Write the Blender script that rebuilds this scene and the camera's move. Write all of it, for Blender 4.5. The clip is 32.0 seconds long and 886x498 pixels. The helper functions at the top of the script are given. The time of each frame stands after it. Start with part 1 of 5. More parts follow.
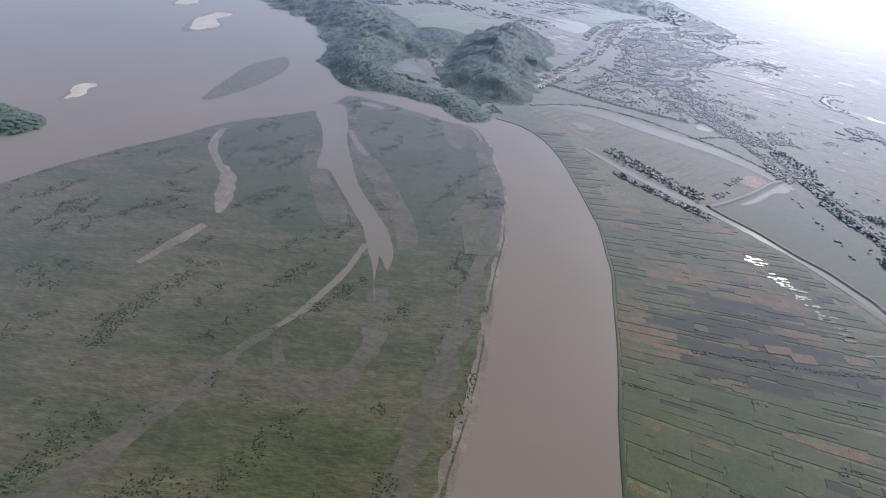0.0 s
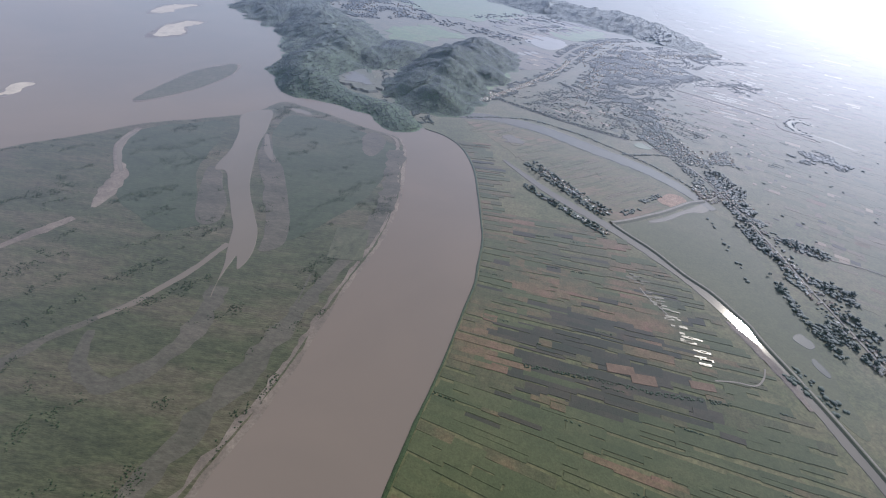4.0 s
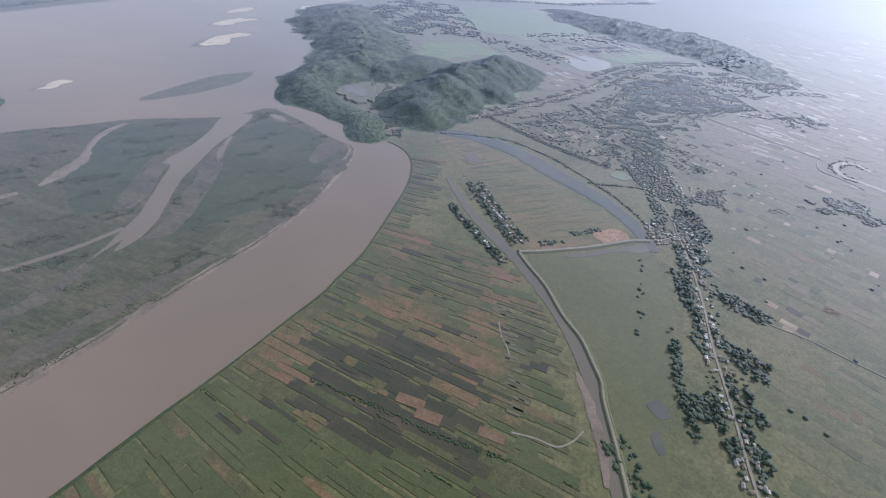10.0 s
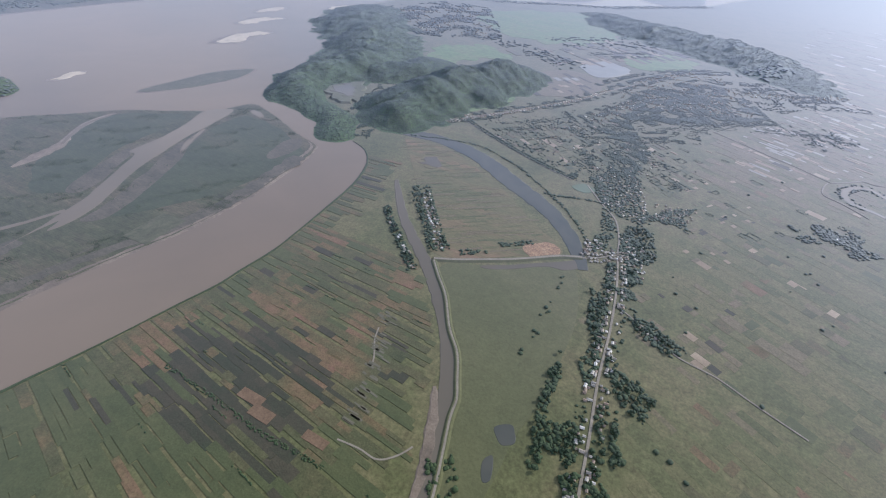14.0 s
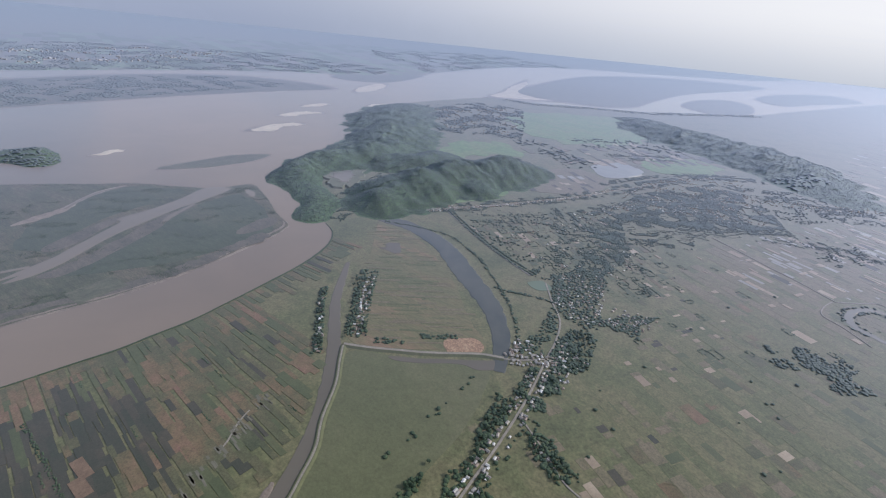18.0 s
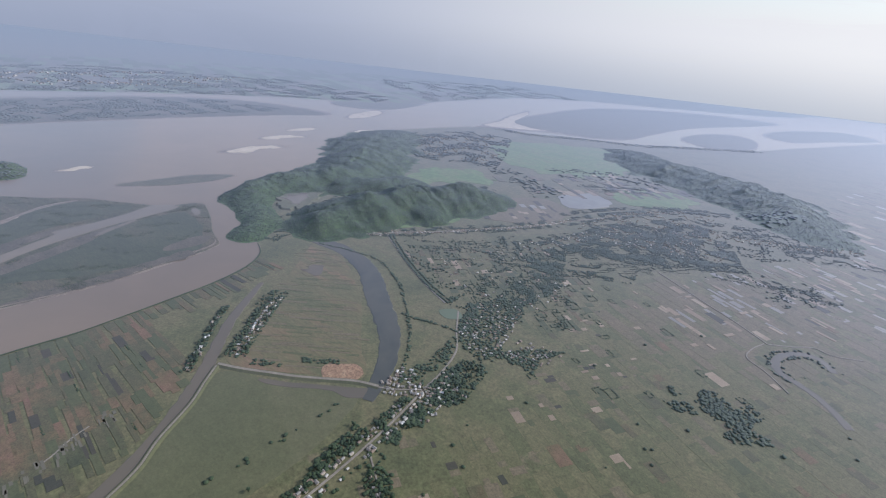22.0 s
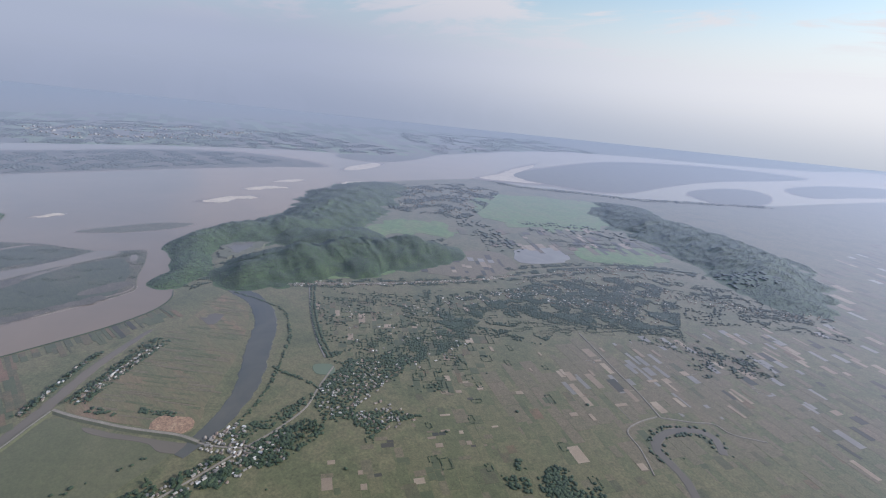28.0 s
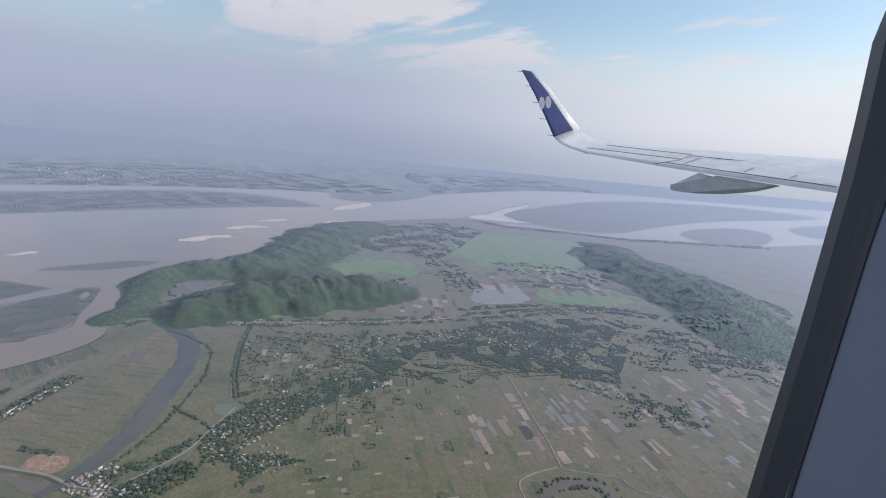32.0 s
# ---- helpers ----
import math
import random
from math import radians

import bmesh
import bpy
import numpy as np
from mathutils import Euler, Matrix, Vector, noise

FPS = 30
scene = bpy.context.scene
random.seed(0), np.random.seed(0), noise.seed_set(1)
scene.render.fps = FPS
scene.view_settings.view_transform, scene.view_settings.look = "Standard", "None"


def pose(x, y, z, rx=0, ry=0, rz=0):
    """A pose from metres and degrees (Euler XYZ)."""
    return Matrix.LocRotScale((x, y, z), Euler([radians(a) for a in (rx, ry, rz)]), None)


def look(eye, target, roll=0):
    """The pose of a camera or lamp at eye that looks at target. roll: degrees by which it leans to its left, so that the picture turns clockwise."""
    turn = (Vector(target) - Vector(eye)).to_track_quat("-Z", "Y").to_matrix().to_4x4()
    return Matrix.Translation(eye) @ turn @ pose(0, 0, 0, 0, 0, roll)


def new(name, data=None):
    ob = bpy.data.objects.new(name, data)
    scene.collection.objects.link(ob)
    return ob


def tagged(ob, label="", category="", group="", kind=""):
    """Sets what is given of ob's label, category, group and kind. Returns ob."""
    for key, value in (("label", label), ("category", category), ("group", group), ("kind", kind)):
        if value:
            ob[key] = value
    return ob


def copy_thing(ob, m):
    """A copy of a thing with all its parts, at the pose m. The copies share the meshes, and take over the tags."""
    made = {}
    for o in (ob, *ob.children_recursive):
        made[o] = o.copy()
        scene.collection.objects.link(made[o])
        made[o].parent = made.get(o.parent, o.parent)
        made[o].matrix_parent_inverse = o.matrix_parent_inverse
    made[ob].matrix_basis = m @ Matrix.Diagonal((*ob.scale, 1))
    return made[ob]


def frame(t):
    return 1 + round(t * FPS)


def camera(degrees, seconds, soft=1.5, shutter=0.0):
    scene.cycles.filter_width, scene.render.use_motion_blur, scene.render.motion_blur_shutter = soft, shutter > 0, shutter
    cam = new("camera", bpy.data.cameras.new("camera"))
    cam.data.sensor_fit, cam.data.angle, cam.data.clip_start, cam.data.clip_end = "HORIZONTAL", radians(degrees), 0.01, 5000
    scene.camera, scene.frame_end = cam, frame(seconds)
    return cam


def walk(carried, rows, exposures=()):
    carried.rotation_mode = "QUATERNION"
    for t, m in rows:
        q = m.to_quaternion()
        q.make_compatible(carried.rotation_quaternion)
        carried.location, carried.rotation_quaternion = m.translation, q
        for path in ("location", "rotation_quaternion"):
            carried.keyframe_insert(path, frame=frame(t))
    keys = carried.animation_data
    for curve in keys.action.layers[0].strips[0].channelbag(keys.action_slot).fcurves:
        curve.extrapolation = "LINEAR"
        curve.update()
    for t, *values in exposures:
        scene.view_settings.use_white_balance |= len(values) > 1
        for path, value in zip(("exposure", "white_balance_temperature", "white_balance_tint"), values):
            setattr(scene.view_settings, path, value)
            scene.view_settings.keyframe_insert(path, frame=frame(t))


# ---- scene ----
cam = camera(86.2, 32.0, 1.15)
PATH = [
    (0, (-3.14, -5.39, 246.58), (9.59, 153.55, 125.85), 7.89),
    (0.5, (13.59, -5.82, 247.59), (26.62, 152.02, 125.45), 8.45),
    (1, (30.34, -6.12, 248.55), (44.02, 150.5, 124.92), 9.24),
    (1.5, (47.12, -6.26, 249.48), (62.49, 149.7, 125.21), 10.22),
    (2, (63.92, -6.19, 250.37), (79.23, 150.06, 126.47), 10.85),
    (2.5, (80.75, -5.9, 251.23), (94.81, 150.66, 127.57), 10.78),
    (3, (97.61, -5.36, 252.1), (109.09, 153.54, 131.19), 10.26),
    (3.5, (114.45, -4.55, 253.0), (122.4, 156.65, 134.88), 9.23),
    (5.5, (181.37, 1.92, 257.47), (172.19, 164.55, 141.43), 7.39),
    (6, (197.9, 4.37, 258.97), (185.29, 166.67, 142.78), 7.34),
    (6.5, (214.39, 7.13, 260.6), (198.49, 169.05, 144.29), 7.29),
    (7, (230.87, 10.2, 262.33), (211.84, 171.89, 146.16), 7.21),
    (7.5, (247.38, 13.62, 264.14), (225.3, 175.28, 148.47), 7.03),
    (8, (263.95, 17.4, 265.99), (238.83, 178.75, 150.51), 7.01),
    (8.5, (280.58, 21.57, 267.86), (252.57, 182.55, 152.52), 6.91),
    (9, (297.23, 26.17, 269.72), (266.44, 186.74, 154.52), 6.82),
    (9.5, (313.85, 31.19, 271.56), (280.4, 191.14, 156.25), 6.84),
    (10, (330.42, 36.63, 273.4), (294.06, 195.46, 157.43), 6.78),
    (10.5, (346.91, 42.44, 275.22), (307.71, 199.53, 157.81), 6.79),
    (11, (363.31, 48.57, 277.02), (321.91, 203.83, 157.94), 6.98),
    (11.5, (379.63, 54.99, 278.81), (336.06, 208.55, 158.3), 7.08),
    (12, (395.88, 61.68, 280.57), (349.01, 213.66, 159.31), 6.71),
    (12.5, (412.05, 68.63, 282.3), (362.09, 219.67, 161.09), 6.53),
    (13, (428.15, 75.87, 283.98), (376.0, 226.94, 163.74), 6.45),
    (13.5, (444.13, 83.44, 285.58), (389.4, 234.31, 166.25), 6.26),
    (15.5, (506.29, 117.9, 291.01), (432.96, 268.92, 182.3), 5.81),
    (16, (521.19, 127.49, 292.12), (442.76, 278.93, 187.65), 5.88),
    (16.5, (535.89, 137.36, 293.15), (452.91, 289.63, 193.51), 5.87),
    (17, (550.41, 147.42, 294.11), (463.77, 300.4, 198.76), 5.76),
    (17.5, (564.79, 157.59, 294.99), (475.33, 311.05, 203.07), 5.80),
    (18, (579.07, 167.82, 295.82), (487.21, 321.61, 206.87), 5.71),
    (18.5, (593.26, 178.06, 296.64), (499.16, 331.92, 210.2), 5.73),
    (19, (607.34, 188.29, 297.49), (511.58, 342.06, 212.72), 5.78),
    (19.5, (621.3, 198.52, 298.39), (524.18, 351.95, 214.56), 5.96),
    (20, (635.09, 208.77, 299.38), (536.95, 361.68, 215.8), 6.02),
    (20.5, (648.66, 219.04, 300.48), (549.38, 371.6, 217.6), 6.18),
    (21, (661.99, 229.34, 301.71), (561.69, 381.95, 220.18), 6.24),
    (21.5, (675.08, 239.65, 303.08), (573.63, 392.24, 222.93), 6.37),
    (22, (687.92, 249.98, 304.59), (585.22, 401.98, 224.93), 6.44),
    (22.5, (700.55, 260.32, 306.26), (596.36, 411.57, 227.06), 6.50),
    (23, (713.0, 270.72, 308.05), (607.07, 421.13, 229.61), 6.48),
    (23.5, (725.34, 281.17, 309.98), (617.46, 430.77, 232.67), 6.33),
    (24, (737.63, 291.68, 312.03), (627.79, 440.55, 236.06), 6.18),
    (24.5, (749.92, 302.26, 314.19), (638.24, 450.52, 239.7), 6.08),
    (25, (762.24, 312.92, 316.44), (648.75, 460.5, 243.37), 6.00),
    (25.5, (774.61, 323.67, 318.76), (659.59, 470.81, 247.2), 5.96),
    (27.5, (824.86, 368.22, 328.54), (704.52, 514.58, 264.54), 5.99),
    (28, (837.58, 379.85, 330.88), (715.88, 525.79, 268.52), 5.88),
    (28.5, (850.37, 391.63, 333.14), (727.12, 537.16, 272.89), 5.89),
    (29, (863.23, 403.54, 335.33), (738.44, 548.65, 277.26), 5.82),
    (29.5, (876.19, 415.54, 337.43), (749.88, 560.18, 281.53), 5.83),
    (30, (889.26, 427.62, 339.49), (761.61, 571.76, 285.39), 5.83),
    (30.5, (902.46, 439.76, 341.51), (773.6, 583.48, 289.13), 5.66),
    (31, (915.75, 451.97, 343.5), (785.89, 595.28, 292.53), 5.51),
    (31.5, (929.13, 464.22, 345.49), (798.06, 606.96, 296.06), 5.40),
    (32, (942.58, 476.52, 347.48), (810.18, 618.63, 299.78), 5.32),
]
walk(cam, [(t, look(eye, target, roll)) for t, eye, target, roll in PATH], [(0, 0.0), (5, 0.0), (9, 0.06), (13, 0.12), (16, 0.04), (20, -0.06), (32, -0.06)])

# ---- light ----
SUN_EL, SUN_AZ = 31.7, 48.2
SUN_WAY = Vector((math.cos(radians(SUN_EL)) * math.cos(radians(SUN_AZ)), math.cos(radians(SUN_EL)) * math.sin(radians(SUN_AZ)), math.sin(radians(SUN_EL))))
sun_data = bpy.data.lights.new("sun", "SUN")
sun_data.energy, sun_data.angle, sun_data.color = 2.6, radians(0.6), (1.0, 0.93, 0.82)
sun = new("sun", sun_data)
sun.matrix_world = look(SUN_WAY * 3000, (0, 0, 0))


def node(nt, kind, **values):
    n = nt.nodes.new(kind)
    for key, value in values.items():
        n.inputs[key.replace("_", " ")].default_value = value
    return n


def math_node(nt, op, a, b=None, clamp=False):
    n = nt.nodes.new("ShaderNodeMath")
    n.operation, n.use_clamp = op, clamp
    for i, v in enumerate((a, b)):
        if v is None:
            continue
        if isinstance(v, (int, float)):
            n.inputs[i].default_value = v
        else:
            nt.links.new(v, n.inputs[i])
    return n.outputs[0]


def mix_colour(nt, fac, a, b, blend="MIX"):
    n = nt.nodes.new("ShaderNodeMix")
    n.data_type, n.blend_type = "RGBA", blend
    for i, v in ((0, fac), (6, a), (7, b)):
        if isinstance(v, (int, float)):
            n.inputs[i].default_value = v
        elif isinstance(v, tuple):
            n.inputs[i].default_value = (*v, 1)
        else:
            nt.links.new(v, n.inputs[i])
    return n.outputs[2]


def make_world():
    world = bpy.data.worlds.new("world")
    scene.world = world
    world.use_nodes = True
    nt = world.node_tree
    nt.nodes.clear()
    out = nt.nodes.new("ShaderNodeOutputWorld")
    back = nt.nodes.new("ShaderNodeBackground")
    nt.links.new(back.outputs[0], out.inputs[0])
    sky = nt.nodes.new("ShaderNodeTexSky")
    sky.sky_type, sky.sun_disc = "NISHITA", False
    sky.sun_elevation, sky.sun_rotation = radians(SUN_EL), radians(90 - SUN_AZ)
    sky.air_density, sky.dust_density, sky.ozone_density = 1.3, 0.6, 3.0
    way = nt.nodes.new("ShaderNodeTexCoord").outputs["Generated"]
    xyz = nt.nodes.new("ShaderNodeSeparateXYZ")
    nt.links.new(way, xyz.inputs[0])
    up = math_node(nt, "MAXIMUM", xyz.outputs[2], 0.0)
    blue = mix_colour(nt, 1.0, sky.outputs[0], (SKY_GAIN,) * 3, "MULTIPLY")
    # thin high cloud, laid out on a flat layer overhead
    flat = nt.nodes.new("ShaderNodeVectorMath")
    flat.operation = "DIVIDE"
    deep = nt.nodes.new("ShaderNodeCombineXYZ")
    lift = math_node(nt, "ADD", up, 0.12)
    for i in range(3):
        nt.links.new(lift, deep.inputs[i])
    nt.links.new(way, flat.inputs[0])
    nt.links.new(deep.outputs[0], flat.inputs[1])
    cloud = node(nt, "ShaderNodeTexNoise", Scale=1.0, Detail=9.0, Roughness=0.6, Distortion=0.4)
    drift = nt.nodes.new("ShaderNodeMapping")
    drift.inputs["Location"].default_value = (2.7, 0.6, 0.0)
    drift.inputs["Rotation"].default_value = (0, 0, radians(35))
    drift.inputs["Scale"].default_value = (0.75, 1.35, 1.0)
    nt.links.new(flat.outputs[0], drift.inputs[0])
    nt.links.new(drift.outputs[0], cloud.inputs["Vector"])
    thick = nt.nodes.new("ShaderNodeMapRange")
    thick.interpolation_type = "SMOOTHSTEP"
    nt.links.new(cloud.outputs[0], thick.inputs[0])
    thick.inputs[1].default_value, thick.inputs[2].default_value = 0.48, 0.60
    thick.inputs[3].default_value, thick.inputs[4].default_value = 0.0, 0.85
    sky_cloud = mix_colour(nt, thick.outputs[0], blue, CLOUD)
    # haze near the horizon, brighter towards the sun
    dot = nt.nodes.new("ShaderNodeVectorMath")
    dot.operation = "DOT_PRODUCT"
    nt.links.new(way, dot.inputs[0])
    dot.inputs[1].default_value = (math.cos(radians(SUN_AZ)), math.sin(radians(SUN_AZ)), 0.25)
    glow = nt.nodes.new("ShaderNodeMapRange")
    glow.interpolation_type = "SMOOTHSTEP"
    nt.links.new(dot.outputs["Value"], glow.inputs[0])
    glow.inputs[1].default_value, glow.inputs[2].default_value = HAZE_FROM, HAZE_TO
    rise = nt.nodes.new("ShaderNodeMapRange")
    rise.interpolation_type = "SMOOTHSTEP"
    nt.links.new(xyz.outputs[2], rise.inputs[0])
    rise.inputs[1].default_value, rise.inputs[2].default_value = -0.07, 0.06
    far = mix_colour(nt, rise.outputs[0], HAZE_LOW, HAZE_FAR)
    near = mix_colour(nt, rise.outputs[0], HAZE_SUN_LOW, HAZE_SUN)
    haze = mix_colour(nt, glow.outputs[0], far, near)
    fade = nt.nodes.new("ShaderNodeMapRange")
    fade.interpolation_type = "SMOOTHSTEP"
    nt.links.new(up, fade.inputs[0])
    fade.inputs[1].default_value, fade.inputs[2].default_value = 0.06, HAZE_DEPTH
    fade.inputs[3].default_value, fade.inputs[4].default_value = 0.98, 0.12
    final = mix_colour(nt, fade.outputs[0], sky_cloud, haze)
    toward = nt.nodes.new("ShaderNodeVectorMath")
    toward.operation = "DOT_PRODUCT"
    nt.links.new(way, toward.inputs[0])
    toward.inputs[1].default_value = SUN_WAY
    halo = math_node(nt, "MULTIPLY", math_node(nt, "POWER", math_node(nt, "MAXIMUM", toward.outputs["Value"], 0.0), HALO[0]), HALO[1])
    white = nt.nodes.new("ShaderNodeCombineXYZ")
    for i, f in enumerate((1.0, 0.97, 0.90)):
        nt.links.new(math_node(nt, "MULTIPLY", halo, f), white.inputs[i])
    final = mix_colour(nt, 1.0, final, white.outputs[0], "ADD")
    nt.links.new(final, back.inputs[0])
    back.inputs[1].default_value = 1.0


SKY_GAIN = 0.15
CLOUD = (0.80, 0.76, 0.80)
HAZE_LOW, HAZE_FAR = (0.325, 0.38, 0.53), (0.41, 0.465, 0.62)
HAZE_SUN_LOW, HAZE_SUN = (0.55, 0.60, 0.70), (0.90, 0.91, 0.96)
HALO = (12.0, 1.2)
HAZE_DEPTH, HAZE_FROM, HAZE_TO = 0.22, -0.25, 0.95
make_world()


# ---- materials ----
def material(name):
    m = bpy.data.materials.new(name)
    m.use_nodes = True
    m.node_tree.nodes.clear()
    return m, m.node_tree


# distance haze, imitated by a rough bluish gloss: amount, roughness, near and far tint
HAZE_GLOSS, HAZE_GLOSS_ROUGH = 0.135, (0.86, 0.66)
HAZE_GLOSS_NEAR, HAZE_GLOSS_FAR = (0.62, 0.66, 0.83), (0.44, 0.51, 0.62)


def finish(nt, surface, haze_weight=1.0, level_gloss=True):
    """Lays distance haze over the surface as a gloss that grows at low view angles, and closes the material."""
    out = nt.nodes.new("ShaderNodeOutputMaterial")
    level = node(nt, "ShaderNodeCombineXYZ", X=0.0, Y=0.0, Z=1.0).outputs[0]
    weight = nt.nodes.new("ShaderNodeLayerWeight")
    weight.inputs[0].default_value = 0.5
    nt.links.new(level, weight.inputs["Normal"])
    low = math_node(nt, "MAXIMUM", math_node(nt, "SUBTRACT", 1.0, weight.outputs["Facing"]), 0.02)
    fac = math_node(nt, "SUBTRACT", 1.0, math_node(nt, "POWER", 2.718, math_node(nt, "MULTIPLY", math_node(nt, "MAXIMUM", math_node(nt, "SUBTRACT", math_node(nt, "DIVIDE", 1.0, low), 1.08), 0.0), -HAZE_GLOSS * haze_weight)))
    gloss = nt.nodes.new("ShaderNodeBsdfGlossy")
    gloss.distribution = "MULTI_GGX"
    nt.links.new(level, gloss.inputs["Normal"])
    nt.links.new(mix_colour(nt, math_node(nt, "POWER", fac, 2.5), HAZE_GLOSS_NEAR, HAZE_GLOSS_FAR), gloss.inputs["Color"])
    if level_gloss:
        nt.links.new(math_node(nt, "ADD", math_node(nt, "MULTIPLY", fac, HAZE_GLOSS_ROUGH[1] - HAZE_GLOSS_ROUGH[0]), HAZE_GLOSS_ROUGH[0]), gloss.inputs["Roughness"])
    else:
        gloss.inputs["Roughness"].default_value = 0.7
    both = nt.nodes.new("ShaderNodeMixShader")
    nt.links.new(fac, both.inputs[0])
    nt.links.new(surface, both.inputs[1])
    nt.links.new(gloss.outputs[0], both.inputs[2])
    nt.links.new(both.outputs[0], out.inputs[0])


def ramp_of(nt, fac, stops):
    r = nt.nodes.new("ShaderNodeValToRGB")
    while len(r.color_ramp.elements) < len(stops):
        r.color_ramp.elements.new(0.5)
    for e, (p, c) in zip(r.color_ramp.elements, stops):
        e.position, e.color = p, (*c, 1)
    nt.links.new(fac, r.inputs[0])
    return r.outputs[0]


def land(name, stops, scale=0.02, fine=0.6, rough=0.9, vary=None, bump=0.4, haze_weight=1.0, grain=0.5, spec=0.15, stretch=None, level_gloss=True, share=0.5):
    """A natural surface: a colour ramp over broad noise, broken by fine grain. vary: 'object' or 'island' shifts the ramp by piece."""
    m, nt = material(name)
    where = nt.nodes.new("ShaderNodeNewGeometry").outputs["Position"]
    if stretch:
        mp = nt.nodes.new("ShaderNodeMapping")
        mp.inputs["Rotation"].default_value = (0, 0, radians(stretch[0]))
        mp.inputs["Scale"].default_value = (stretch[1], stretch[2], 1)
        nt.links.new(where, mp.inputs[0])
        where = mp.outputs[0]
    broad = node(nt, "ShaderNodeTexNoise", Scale=scale, Detail=6.0, Roughness=0.62)
    small = node(nt, "ShaderNodeTexNoise", Scale=fine, Detail=4.0, Roughness=0.7)
    for n in (broad, small):
        nt.links.new(where, n.inputs["Vector"])
    spread = nt.nodes.new("ShaderNodeMapRange")
    nt.links.new(broad.outputs[0], spread.inputs[0])
    spread.inputs[1].default_value, spread.inputs[2].default_value = 0.3, 0.7
    fac = spread.outputs[0]
    if vary == "object":
        rnd = nt.nodes.new("ShaderNodeObjectInfo").outputs["Random"]
    elif vary == "island":
        rnd = nt.nodes.new("ShaderNodeNewGeometry").outputs["Random Per Island"]
    if vary:
        fac = math_node(nt, "ADD", math_node(nt, "MULTIPLY", rnd, share), math_node(nt, "MULTIPLY", fac, 1 - share))
    colour = ramp_of(nt, fac, stops)
    tone = nt.nodes.new("ShaderNodeMapRange")
    nt.links.new(small.outputs[0], tone.inputs[0])
    tone.inputs[1].default_value, tone.inputs[2].default_value = 0.25, 0.75
    tone.inputs[3].default_value, tone.inputs[4].default_value = 1 - grain, 1 + grain
    mottle = node(nt, "ShaderNodeTexNoise", Scale=math.sqrt(scale * fine) * 1.6, Detail=5.0, Roughness=0.7)
    nt.links.new(where, mottle.inputs["Vector"])
    patchy = nt.nodes.new("ShaderNodeMapRange")
    nt.links.new(mottle.outputs[0], patchy.inputs[0])
    patchy.inputs[1].default_value, patchy.inputs[2].default_value = 0.3, 0.7
    patchy.inputs[3].default_value, patchy.inputs[4].default_value = 1 - grain * 0.55, 1 + grain * 0.55
    both_tones = math_node(nt, "MULTIPLY", tone.outputs[0], patchy.outputs[0])
    grey = nt.nodes.new("ShaderNodeCombineXYZ")
    for i in range(3):
        nt.links.new(both_tones, grey.inputs[i])
    colour = mix_colour(nt, 1.0, colour, grey.outputs[0], "MULTIPLY")
    b = node(nt, "ShaderNodeBsdfPrincipled", Roughness=rough)
    b.inputs["Specular IOR Level"].default_value = spec
    nt.links.new(colour, b.inputs["Base Color"])
    if bump:
        bp = node(nt, "ShaderNodeBump", Strength=bump, Distance=0.6)
        nt.links.new(small.outputs[0], bp.inputs["Height"])
        nt.links.new(bp.outputs[0], b.inputs["Normal"])
    # haze of the air between, put into the surface as gloss
    finish(nt, b.outputs[0], haze_weight, level_gloss)
    return m


def water(name, a, b2, rough=0.12, ripple=0.05, scale=0.006, haze_weight=0.8):
    m, nt = material(name)
    where = nt.nodes.new("ShaderNodeNewGeometry").outputs["Position"]
    broad = node(nt, "ShaderNodeTexNoise", Scale=scale, Detail=5.0, Roughness=0.55, Distortion=0.6)
    waves = node(nt, "ShaderNodeTexNoise", Scale=0.7, Detail=3.0)
    for n in (broad, waves):
        nt.links.new(where, n.inputs["Vector"])
    colour = ramp_of(nt, broad.outputs[0], ((0.3, a), (0.7, b2)))
    s = node(nt, "ShaderNodeBsdfPrincipled", Roughness=rough, IOR=1.33)
    nt.links.new(colour, s.inputs["Base Color"])
    bp = node(nt, "ShaderNodeBump", Strength=ripple, Distance=0.2)
    nt.links.new(waves.outputs[0], bp.inputs["Height"])
    nt.links.new(bp.outputs[0], s.inputs["Normal"])
    # the same gloss stands for haze over water
    finish(nt, s.outputs[0], haze_weight)
    return m


def paint(name, colour, rough=0.4, metal=0.0, dirt=0.12, scale=3.0):
    m, nt = material(name)
    where = nt.nodes.new("ShaderNodeTexCoord").outputs["Object"]
    n = node(nt, "ShaderNodeTexNoise", Scale=scale, Detail=6.0, Roughness=0.65)
    nt.links.new(where, n.inputs["Vector"])
    dark = tuple(c * (1 - dirt * 2) for c in colour)
    c = ramp_of(nt, n.outputs[0], ((0.3, dark), (0.65, colour)))
    s = node(nt, "ShaderNodeBsdfPrincipled", Roughness=rough, Metallic=metal)
    nt.links.new(c, s.inputs["Base Color"])
    out = nt.nodes.new("ShaderNodeOutputMaterial")
    nt.links.new(s.outputs[0], out.inputs[0])
    return m


# the last-step gloss on these surfaces imitates haze, more or less by surface
GROUND = land("plain_ground", ((0.0, (0.086, 0.096, 0.044)), (0.35, (0.113, 0.119, 0.055)), (0.6, (0.146, 0.136, 0.070)), (0.85, (0.102, 0.111, 0.050)), (1.0, (0.170, 0.141, 0.088))), 0.012, 0.35, grain=0.42, bump=0.2)
